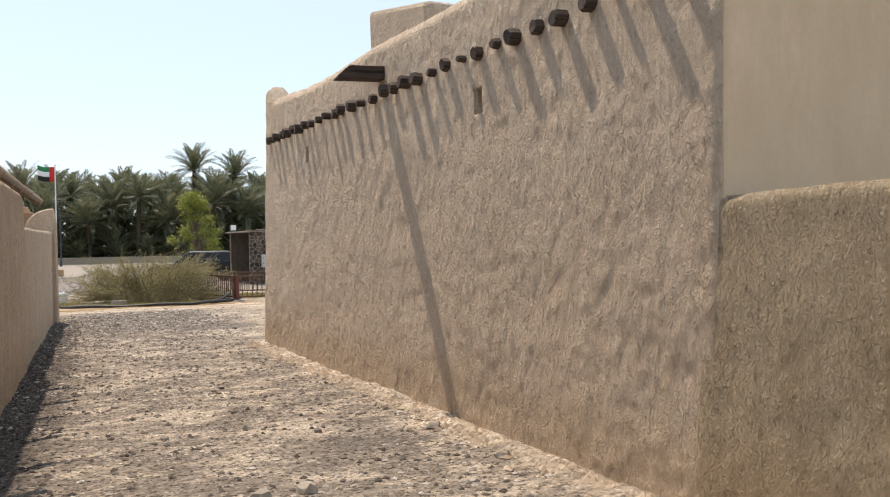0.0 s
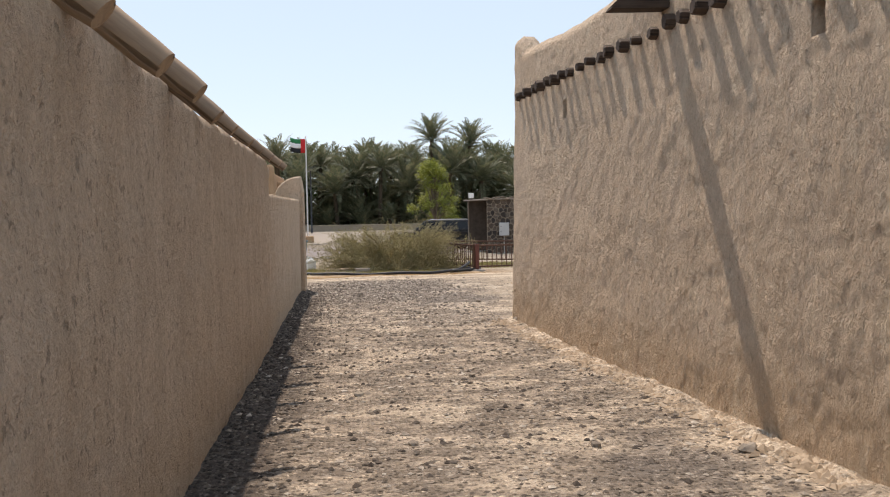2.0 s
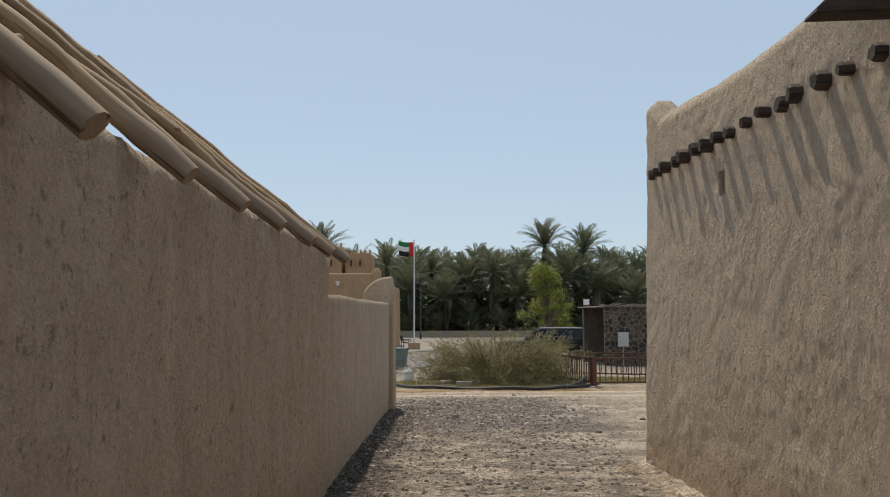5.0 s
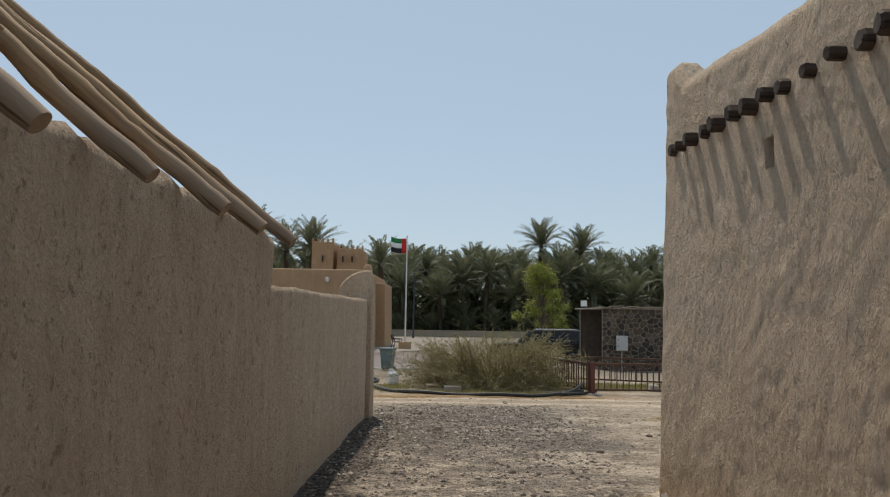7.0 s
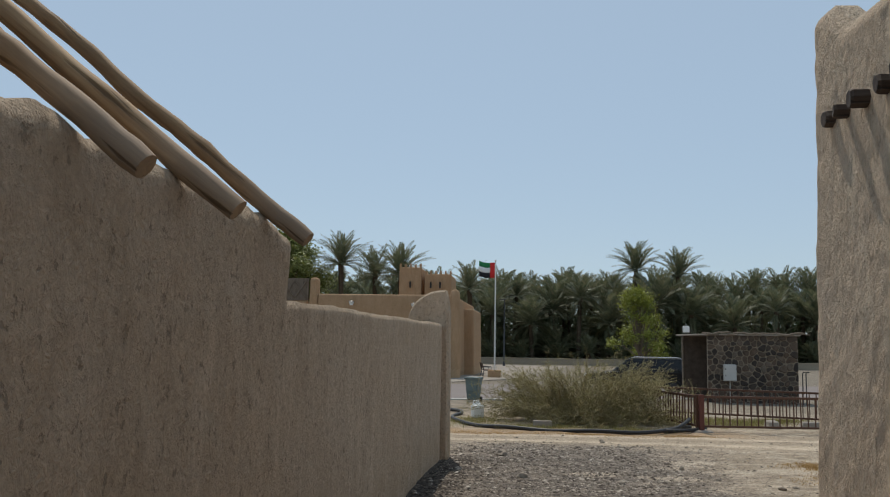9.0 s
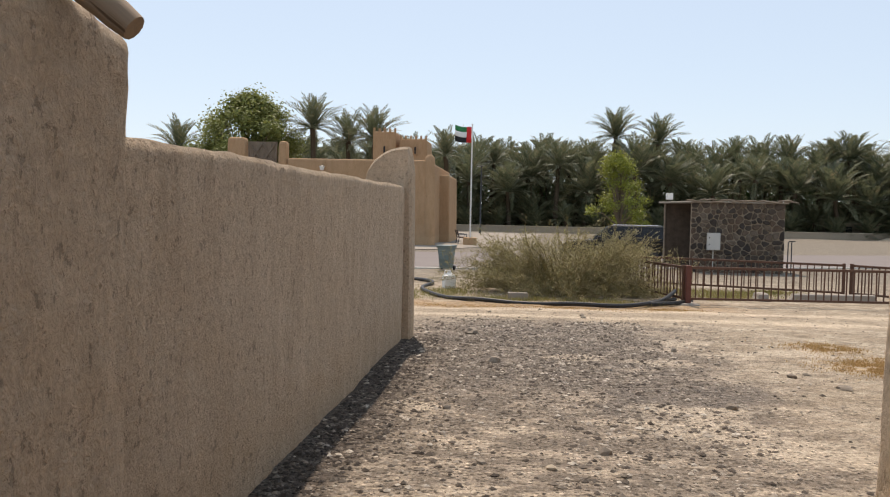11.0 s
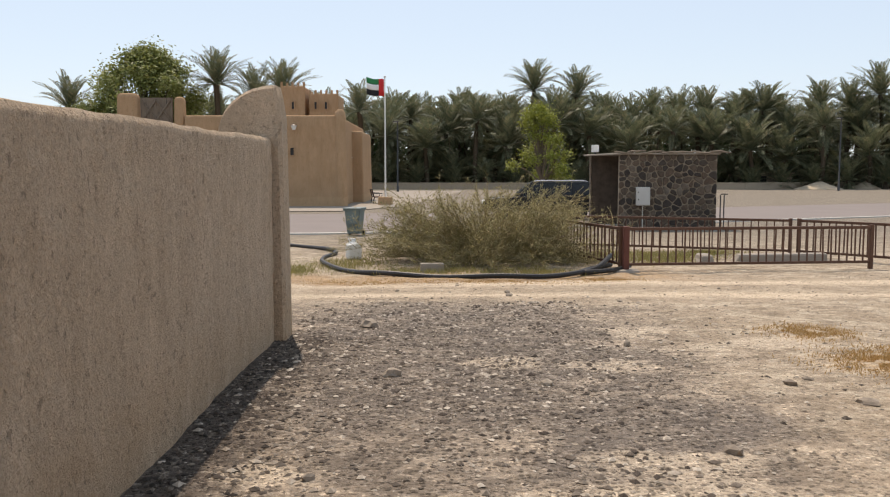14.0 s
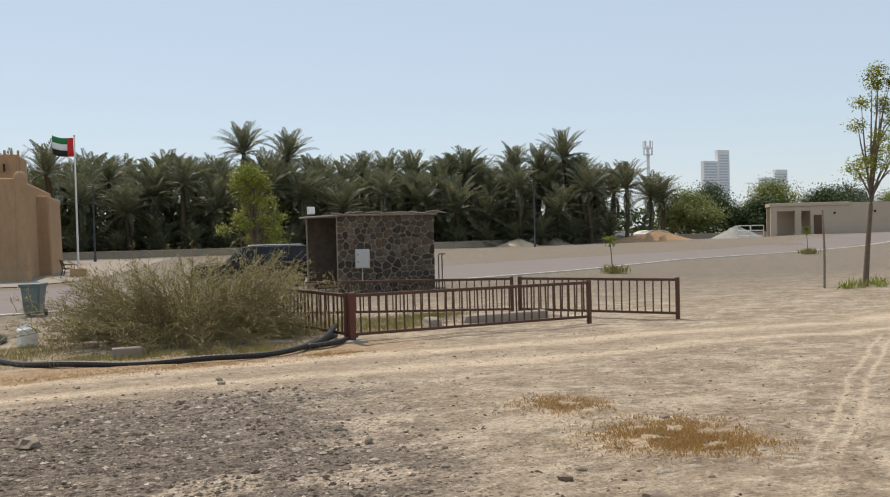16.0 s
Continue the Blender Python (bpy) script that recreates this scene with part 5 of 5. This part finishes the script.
def leaf_tree(name, label, x, y, height, spread, leaves, leaf, material, seed, trunk_r=0.12, clear=0.25, lean=0.0, cat="tree", clumps=26, sparse=1.0, turn=None):
    rng = random.Random(seed)
    t = thing(name, label, cat, on(x, y, -0.03, rng.uniform(0, 360) if turn is None else turn))
    wood = bmesh.new()
    fork = Vector((lean * height * clear, 0, height * clear))
    tube(wood, [(0, 0, -0.1), fork * 0.5 + Vector((0.03, 0.04, 0)), fork], [trunk_r * 1.3, trunk_r, trunk_r * 0.85], 8)
    centres = []
    for i in range(clumps):
        a = rng.uniform(0, 2 * math.pi)
        zz = rng.uniform(clear + 0.12, 0.97)
        w = spread * (math.sin(math.pi * min(1, (zz - clear) / (1 - clear) * 0.86 + 0.16)) ** 0.7) * rng.uniform(0.45, 1.0)
        centres.append(Vector((fork.x + w * math.cos(a) + lean * height * (zz - clear), w * math.sin(a), zz * height)))
    for c in centres:
        base = fork.lerp(Vector((fork.x, 0, c.z)), rng.uniform(0.0, 0.5))
        mid = base.lerp(c, 0.55) + Vector((rng.uniform(-0.1, 0.1), rng.uniform(-0.1, 0.1), rng.uniform(0, 0.15) * height * 0.3))
        tube(wood, [base, mid, c], [trunk_r * 0.5, trunk_r * 0.3, trunk_r * 0.08], 5)
    part("trunk", wood, M_BARK, t, smooth=True)
    crown = bmesh.new()
    rad = spread * 0.42 * sparse
    for i in range(leaves):
        c = rng.choice(centres)
        o = Vector((rng.gauss(0, 1), rng.gauss(0, 1), rng.gauss(0, 0.75))) * rad * 0.55
        d = Vector((rng.uniform(-1, 1), rng.uniform(-1, 1), rng.uniform(-0.9, 0.5))).normalized()
        quad_leaf(crown, c + o, d, Vector((rng.uniform(-1, 1), rng.uniform(-1, 1), 1)).normalized(), leaf * rng.uniform(0.7, 1.3), leaf * 0.5)
    part("crown", crown, material, t)
    return t


leaf_tree("green_tree", "bright yellow-green young tree behind the parked car", 5.6, 49.5, 5.4, 1.45, 8000, 0.13, M_GREEN, 15, 0.1, 0.2, lean=-0.04, clumps=34, sparse=0.6)
leaf_tree("broadleaf_tree", "large feathery olive-green tree behind the fort", -26.5, 86, 13.2, 6.0, 34000, 0.34, M_MIDLEAF, 6, 0.3, 0.2, clumps=80, sparse=0.45)
for i, (x, y, h, s) in enumerate(((84, 128, 8.3, 4.6), (92, 134, 9.6, 4.8), (100, 130, 6.4, 4.0), (109, 138, 10.0, 5.5), (118, 134, 8.4, 5.0), (128, 140, 9.6, 5.5), (138, 136, 8.0, 5.0), (70, 138, 8.4, 4.5), (148, 140, 9.0, 5.0))):
    leaf_tree("broadleaf_tree", "dense dark green broadleaf tree beyond the car park", x, y, h * 0.88, s, 12000, 0.4, M_DARKLEAF if i % 3 else M_MIDLEAF, 60 + i, 0.28, 0.18)
leaf_tree("young_tree", "thin leaning young tree with sparse feathery leaves", 20.9, 28.8, 6.8, 0.85, 5200, 0.085, M_GREEN, 8, 0.07, 0.36, 0.11, clumps=20, sparse=0.75, turn=0)


def sapling(x, y, h, seed):
    rng = random.Random(seed)
    s = thing("sapling", "small staked sapling with a tuft of weeds at its foot", "sapling", on(x, y), group="roadside saplings")
    part("stem", tube(bmesh.new(), [(0, 0, 0), (-0.05, 0, h * 0.5), (-0.12, 0.02, h)], [0.025, 0.02, 0.01], 6), M_BARK, s)
    bm = bmesh.new()
    for i in range(240):
        p = Vector((-0.1 + rng.gauss(0, 0.12), rng.gauss(0, 0.12), h - abs(rng.gauss(0, 0.2))))
        quad_leaf(bm, p, Vector((rng.uniform(-1, 1), rng.uniform(-1, 1), rng.uniform(-0.8, 0.4))).normalized(), Vector((0, 0, 1)), 0.14, 0.06)
    part("foliage", bm, M_GREEN, s)
    bm = bmesh.new()
    for i in range(260):
        p = Vector((rng.gauss(0.05, 0.25), rng.gauss(0, 0.25), 0))
        quad_leaf(bm, p, Vector((rng.uniform(-0.5, 0.5), rng.uniform(-0.5, 0.5), 1)).normalized(), Vector((1, rng.uniform(-1, 1), 0)), rng.uniform(0.2, 0.5), 0.05)
    part("grass_tuft", bm, M_GRASS, s, "yellow-green weeds")


sapling(19.5, 41.0, 1.6, 1)
sapling(40.6, 53.0, 1.8, 2)
stake = tagged(part("stake", tube(bmesh.new(), [(0, 0, -0.2), (0.02, 0, 1.1), (-0.03, 0, 2.25)], [0.035, 0.032, 0.028], 7), M_THATCH, at=on(19.4, 28.8)), "thin wooden stake standing in bare ground", "stake")

# ---- the big dry shrub ----
shrub = thing("shrub", "sprawling grey-green thorny shrub in the planting bed", "shrub", on(1.5, 25.35))
rng = random.Random(17)
twigs, leaves = bmesh.new(), bmesh.new()
for i in range(250):
    a = rng.uniform(0, 2 * math.pi)
    flat = rng.random() ** 1.15
    base = Vector((1.15 * math.cos(a) * rng.random(), 0.7 * math.sin(a) * rng.random(), -0.05))
    lift = math.radians(82 - 72 * flat + rng.uniform(-8, 8))
    aim = a + rng.uniform(-0.5, 0.5)
    length = (1.68 + 0.36 * flat) * rng.uniform(0.65, 1.12) * (1.0 + 0.06 * math.cos(aim))
    p, pts = base.copy(), [base.copy()]
    for j in range(9):
        d = Vector((math.cos(aim) * math.cos(lift) * 1.12, math.sin(aim) * math.cos(lift) * 0.8, math.sin(lift)))
        p = p + d * length / 9 + Vector((rng.gauss(0, 0.018), rng.gauss(0, 0.018), rng.gauss(0, 0.018)))
        p.z = max(p.z, 0.06)
        pts.append(p.copy())
        lift -= math.radians(rng.uniform(1, 9))
        aim += rng.uniform(-0.12, 0.12)
    tube(twigs, pts, [0.013 - 0.0011 * j for j in range(10)], 4, cap=False)
    for j in range(22):
        t = rng.uniform(0.18, 1.0) * 8.999
        q = pts[int(t)].lerp(pts[int(t) + 1], t - int(t))
        run = (pts[int(t) + 1] - pts[int(t)]).normalized()
        d = (run * 0.8 + Vector((rng.gauss(0, 0.6), rng.gauss(0, 0.6), rng.gauss(0.15, 0.5)))).normalized()
        e = q + d * rng.uniform(0.18, 0.5)
        e.z = max(e.z, 0.03)
        m = q.lerp(e, 0.5) + Vector((rng.gauss(0, 0.02), rng.gauss(0, 0.02), 0.03))
        tube(twigs, [q, m, e], [0.005, 0.004, 0.002], 3, cap=False)
        for h in range(2):
            w = m.lerp(e, rng.uniform(0, 0.8))
            o = w + (d + Vector((rng.gauss(0, 0.7), rng.gauss(0, 0.7), rng.gauss(0, 0.6)))).normalized() * rng.uniform(0.08, 0.22)
            tube(twigs, [w, o], [0.003, 0.0015], 3, cap=False)
            for g in range(4):
                quad_leaf(leaves, w.lerp(o, rng.random()), Vector((rng.uniform(-1, 1), rng.uniform(-1, 1), rng.uniform(-0.6, 1))).normalized(), Vector((0, 0, 1)), rng.uniform(0.03, 0.06), 0.016)
        for g in range(4):
            quad_leaf(leaves, q.lerp(e, rng.uniform(0.1, 1.0)), Vector((rng.uniform(-1, 1), rng.uniform(-1, 1), rng.uniform(-0.6, 1))).normalized(), Vector((0, 0, 1)), rng.uniform(0.03, 0.065), 0.016)
part("branchwork", twigs, M_TWIG, shrub)
part("foliage", leaves, M_SHRUB, shrub)


# ---- beyond the car park ----
def heap(label, x, y, rx, ry, h, material, seed):
    bm = bmesh.new()
    n, m = 28, 9
    top = bm.verts.new((0, 0, h))
    rings = []
    for i in range(1, m + 1):
        t = i / m
        rings.append([])
        for j in range(n):
            a = 2 * math.pi * j / n
            w = 1 + 0.25 * noise.noise(Vector((math.cos(a) * 1.6, math.sin(a) * 1.6, seed)))
            z = h * (1 - t) ** 1.1 + rough(t * 5, a * 3, seed, 0.16 * h, 1.3) * (1 - t) - (0.15 if i == m else 0)
            rings[-1].append(bm.verts.new((rx * t * w * math.cos(a), ry * t * w * math.sin(a), z)))
    for j in range(n):
        bm.faces.new((top, rings[0][j], rings[0][(j + 1) % n]))
        for a, b in zip(rings, rings[1:]):
            bm.faces.new((a[j], b[j], b[(j + 1) % n], a[(j + 1) % n]))
    tagged(part("earth_mound", bm, material, at=on(x, y)), label, "heap", group="spoil mounds")


heap("pale heap of sandy soil by the boundary wall", 45.3, 109, 3.2, 2, 0.95, M_PALESOIL, 1)
heap("small pale heap of sandy soil", 51.6, 111, 2.2, 1.6, 0.95, M_PALESOIL, 2)
heap("long heap of reddish excavated soil", 66.5, 110, 6.5, 2.5, 1.55, M_SOIL, 3)
heap("low heap of reddish soil", 61.5, 109, 4.2, 2.0, 0.8, M_SOIL, 5)
heap("grey heap of stone chippings", 78.6, 109, 4.4, 3, 1.95, M_CHIPS, 4)

for x, y, w, h in ((54, 124.5, 8.2, 2.3), (63.5, 127, 5.5, 1.9), (38, 113, 6, 1.9)):
    b = thing("mud_shed", "low flat-roofed mud shed beyond the wall", "shed", pose(x, y, -0.3, 0, 0, 8), group="mud sheds")
    part("wall", boxed(0, 0, -0.4, w, 3.5, h, 0.05), M_MORTAR, b)
    part("roof", boxed(-0.2, -0.25, h, w + 0.2, 3.7, h + 0.14, 0.03), M_PALESOIL, b)
    part("door", boxed(w * 0.3, -0.03, -0.1, w * 0.3 + 0.8, 0.02, 1.6), M_BLACK, b)
    part("window", boxed(w * 0.7, -0.03, 0.9, w * 0.7 + 0.6, 0.02, 1.4), M_BLACK, b)
for x, y, w in ((66.5, 121.5, 3.2), (72.5, 122.5, 5.2)):
    tent = thing("white_tent", "white rounded canvas shelter among the palms", "tent", pose(x, y, -0.35, 0, 0, 10), group="canvas shelters")
    bm = bmesh.new()
    n = 12
    ends = []
    for yy in (0, 3):
        ends.append([bm.verts.new((w / 2 - w / 2 * math.cos(math.pi * i / n), yy, 0.9 * (i not in (0, n)) + 0.75 * math.sin(math.pi * i / n))) for i in range(n + 1)])
    for j in range(n):
        bm.faces.new((ends[0][j], ends[0][j + 1], ends[1][j + 1], ends[1][j]))
    bm.faces.new(ends[0])
    bm.faces.new(ends[1][::-1])
    part("canopy", bm, M_WHITE, tent)

gh = thing("gatehouse", "single-storey tan building with an open corner porch", "building", on(70.3, 92, -0.05, -32))
part("wall", boxed(4.4, 0, -0.3, 8.6, 0.3, 3.4), M_BLDG, gh)
part("wall", boxed(0, 3.3, -0.3, 8.6, 3.6, 3.4), M_BLDG, gh)
part("wall", boxed(4.4, 0.3, -0.3, 4.7, 3.3, 3.4), M_BLDG, gh)
part("wall", boxed(8.3, 0.3, -0.3, 8.6, 3.3, 3.4), M_BLDG, gh)
part("roof", boxed(-0.12, -0.12, 3.4, 8.72, 3.72, 3.8, 0.04), M_BLDG, gh)
part("wing", boxed(0, 0, -0.3, 16, 5, 3.7), M_BLDG, gh, "longer rear wing", at=pose(8.6, 0.05, 0, 0, 0, 18))
for x in (0.0, 2.7):
    part("column", boxed(x, 0, -0.3, x + 0.7, 0.6, 3.4, 0.03), M_BLDG, gh)
part("beam", boxed(0.7, 0.05, 2.85, 4.4, 0.5, 3.4), M_BLDG, gh)
part("door", boxed(4.75, -0.03, 0, 5.75, 0.02, 2.35), M_DOOR, gh, "brown door")
part("vent", boxed(6.9, -0.03, 2.4, 7.15, 0.02, 2.65), M_BLACK, gh)
for x in (3, 7, 11):
    part("vent", boxed(x, -0.03, 2.5, x + 0.3, 0.02, 2.75), M_BLACK, gh, at=pose(8.6, 0.05, 0, 0, 0, 18))
wg = thing("white_gate", "white painted tubular gate beside the gatehouse", "gate", on(66.3, 93, 0.0, 0))
for x0 in (0, 1.95):
    for a, b in (((x0, 1.35), (x0 + 1.85, 1.35)), ((x0, 0.75), (x0 + 1.85, 0.75)), ((x0, 0.15), (x0 + 1.85, 0.15)), ((x0, 0), (x0, 1.4)), ((x0 + 1.85, 0), (x0 + 1.85, 1.4))):
        part("bar", tube(bmesh.new(), [(a[0], 0, a[1]), (b[0], 0, b[1])], 0.05, 6), M_WHITE, wg)
ct = thing("cell_tower", "grey mobile-phone mast with panel antennas, paled for haze", "mast", pose(186, 300, -0.5))
part("mast", tube(bmesh.new(), [(0, 0, 0), (0, 0, 34)], [0.9, 0.55], 10), M_HAZE_TOWER, ct)
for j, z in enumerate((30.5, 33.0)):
    part("platform", tube(bmesh.new(), [(0, 0, z), (0, 0, z + 0.25)], 1.5, 12), M_HAZE_TOWER, ct)
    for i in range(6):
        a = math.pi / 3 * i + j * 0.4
        part("antenna", boxed(-0.25, -0.15, z, 0.25, 0.15, z + 3.0, m=pose(1.8 * math.cos(a), 1.8 * math.sin(a), 0, 0, 0, math.degrees(a) + 90)), M_HAZE_TOWER, ct)


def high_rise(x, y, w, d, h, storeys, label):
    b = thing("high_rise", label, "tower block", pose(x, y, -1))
    part("tower", boxed(0, 0, 0, w * 0.55, d, h * 0.86), M_HAZE_TOWER, b)
    part("tower", boxed(w * 0.55, 0, 0, w, d, h), M_HAZE_TOWER, b)
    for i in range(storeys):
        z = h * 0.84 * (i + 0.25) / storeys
        part("window_band", boxed(w * 0.04, -0.25, z, w * 0.52, 0.1, z + h * 0.42 / storeys), M_HAZE_GLASS, b)
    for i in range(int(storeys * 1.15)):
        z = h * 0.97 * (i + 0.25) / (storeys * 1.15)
        part("window_band", boxed(w * 0.6, -0.25, z, w * 0.95, 0.1, z + h * 0.42 / storeys), M_HAZE_GLASS, b)


high_rise(646, 900, 38, 6, 96, 24, "distant high-rise tower with stepped top, paled for haze")
high_rise(732, 900, 40, 6, 72, 17, "shorter distant apartment tower, paled for haze")


# ---- loose stones, crumbs and weeds ----
def pebble_mesh(count, where, size, seed, material, name, label, flat=0.46):
    rng = random.Random(seed)
    base = [Vector(v) for v in ((1, 0, 0), (-1, 0, 0), (0, 1, 0), (0, -1, 0), (0, 0, 1), (0, 0, -1))]
    tri = ((0, 2, 4), (2, 1, 4), (1, 3, 4), (3, 0, 4), (2, 0, 5), (1, 2, 5), (3, 1, 5), (0, 3, 5))
    V, F = [], []
    for i in range(count):
        x, y = where(rng)
        s = size(rng)
        a = rng.uniform(0, 6.28)
        o = len(V)
        z = ground_z(x, y) + rough(x, y, 0, 0.035, 0.55) + rough(x, y, 3, 0.018, 2.1) + s * 0.1
        for b in base:
            v = Vector((b.x * s * rng.uniform(0.6, 1.25), b.y * s * rng.uniform(0.5, 1.0), b.z * s * flat * rng.uniform(0.6, 1.1)))
            v = Vector((v.x * math.cos(a) - v.y * math.sin(a), v.x * math.sin(a) + v.y * math.cos(a), v.z))
            V.append((x + v.x, y + v.y, z + v.z))
        F += [(o + p, o + q, o + r) for p, q, r in tri]
    me = bpy.data.meshes.new(name)
    me.from_pydata(V, [], F)
    me.materials.append(material)
    tagged(new(name, me), label, "stones", kind="stuff")


def alley_spot(rng):
    while True:
        x, y = rng.uniform(-0.9, 3.2), -5 + 24 * rng.random()
        if x < wall_foot(min(y, 9.6)) - 0.1 and (noise.noise(Vector((x * 0.8, y * 0.6, 4))) > -0.25 or rng.random() < 0.25):
            return x, y


def dark_spot(rng):
    while True:
        x, y = rng.gauss(0.9, 1.2), rng.gauss(15.2, 2.2)
        if x > -0.95 and y < 19.5:
            return x, y


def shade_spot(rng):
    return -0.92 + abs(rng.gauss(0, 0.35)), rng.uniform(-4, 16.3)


def open_spot(rng):
    return rng.uniform(-0.8, 9), rng.uniform(10, 23)


pebble_mesh(17000, alley_spot, lambda r: 0.007 + 0.04 * r.random() ** 4, 1, M_GRAVEL, "gravel", "small grey stones strewn over the alley")
pebble_mesh(11000, dark_spot, lambda r: 0.006 + 0.032 * r.random() ** 5, 2, M_GRAVEL, "gravel", "dark gravel spread past the yard wall")
pebble_mesh(5000, shade_spot, lambda r: 0.01 + 0.028 * r.random() ** 2, 3, M_SHADEGRAVEL, "gravel", "coarse dark gravel along the wall foot, deepened for its shade")
pebble_mesh(4000, open_spot, lambda r: 0.006 + 0.022 * r.random() ** 3, 4, M_GRAVEL, "gravel", "scattered stones on open sandy ground")


def crumb_spot(rng):
    y = rng.uniform(-3, 9.6)
    return wall_foot(y) - 0.02 - abs(rng.gauss(0, 0.13)), y


pebble_mesh(10000, crumb_spot, lambda r: 0.009 + 0.06 * r.random() ** 4, 5, M_CRUMB, "crumbs", "fallen plaster crumbs along the wall foot", 0.5)


def rock(x, y, s, seed, label="loose angular stone on the ground"):
    rng = random.Random(seed)
    bm = bmesh.new()
    bmesh.ops.create_icosphere(bm, subdivisions=1 if s < 0.07 else 2, radius=s)
    sx, sy, sz = rng.uniform(0.8, 1.2), rng.uniform(0.6, 0.95), rng.uniform(0.55, 0.85)
    for v in bm.verts:
        n = 1 + 0.6 * noise.noise(v.co * (1.9 / s) + Vector((seed, 0, 0)))
        v.co = Vector((v.co.x * sx * n, v.co.y * sy * n, max(-0.3 * s, v.co.z * sz * n)))
    tagged(part("rock", bm, M_ROCK, at=pose(x, y, ground_z(x, y) + rough(x, y, 0, 0.035, 0.55) + 0.12 * s, 0, 0, rng.uniform(0, 360))), label, "rock", group="loose stones")


random.seed(8)
for x, y, s in ((1.0, 0.15, 0.10), (1.35, 0.35, 0.09), (2.9, 1.95, 0.08), (4.0, 13.7, 0.07), (2.63, 15.9, 0.06), (0.33, 14.6, 0.07), (-0.07, 16.95, 0.11), (1.62, 14.2, 0.06), (2.2, 9.6, 0.08), (2.75, 9.4, 0.09), (0.55, 2.4, 0.06), (3.0, 0.7, 0.07)):
    rock(x, y, s, int(x * 100 + y * 10))
for i in range(70):
    x, y = random.uniform(-0.5, 5.5), random.uniform(-1.5, 21)
    if y > 9.8 or x < wall_foot(y) - 0.3:
        rock(x, y, random.uniform(0.025, 0.06), 300 + i)


def blades(name, label, material, count, spots, height, seed, cat="weeds", width=0.009):
    rng = random.Random(seed)
    bm = bmesh.new()
    for i in range(count):
        cx, cy, rx, ry = rng.choice(spots)
        x, y = rng.gauss(cx, rx * 0.45), rng.gauss(cy, ry * 0.45)
        if noise.noise(Vector((x * 5.3, y * 5.3, seed))) < -0.22:
            continue
        d = Vector((rng.uniform(-0.8, 0.8), rng.uniform(-0.8, 0.8), 1)).normalized()
        lie = ground_z(x, y) + rough(x, y, 0, 0.035, 0.55) + rough(x, y, 3, 0.018, 2.1)
        quad_leaf(bm, Vector((x, y, lie - 0.01)), d, Vector((rng.uniform(-1, 1), rng.uniform(-1, 1), 0.2)).normalized(), height * rng.uniform(0.4, 1.4), width)
    tagged(part(name, bm, material), label, cat, kind="stuff")


blades("dry_weeds", "low dry orange-brown weeds on the sand", M_DRY, 13000, [(4.85, 15.0, 0.8, 0.5), (5.2, 14.6, 0.7, 0.4), (5.1, 15.3, 0.75, 0.5), (5.0, 14.85, 0.6, 0.4), (4.75, 16.5, 0.55, 0.55)], 0.04, 1)
blades("dry_weeds", "thin reddish dry weeds along the pipe", M_DRY, 9000, [(-0.5, 21.8, 1.6, 0.6), (1.6, 21.7, 1.5, 0.5), (3.6, 22.2, 0.8, 0.5)], 0.03, 2)
blades("bed_grass", "sparse yellow-green grass in the planting bed", M_GRASS, 16000, [(6.0, 26.3, 1.2, 1.0), (5.4, 25.4, 0.9, 0.7), (6.9, 27.3, 1.0, 0.6), (-1.2, 24.8, 0.9, 1.2), (0.5, 23.3, 1.4, 0.6), (2.4, 23.3, 1.2, 0.6), (3.9, 26.5, 1.0, 1.5), (5.0, 26.5, 1.0, 1.2), (-2.2, 23.6, 0.8, 1.2)], 0.11, 3, "grass")
blades("roadside_weeds", "small green weeds round the young tree", M_GREEN, 260, [(19.7, 28.3, 0.3, 0.25), (20.3, 28.5, 0.3, 0.25), (21.3, 28.7, 0.35, 0.3), (20.8, 28.2, 0.3, 0.2)], 0.3, 5, width=0.03)

# ---- masonry of the hut, piece by piece ----
lay_stones(3.22, 2.62, 0.225, 5, pose(0, 0, 0), hut)
lay_stones(1.9, 2.62, 0.24, 9, pose(0.55, 2.2, 0, 0, 0, -90), hut)
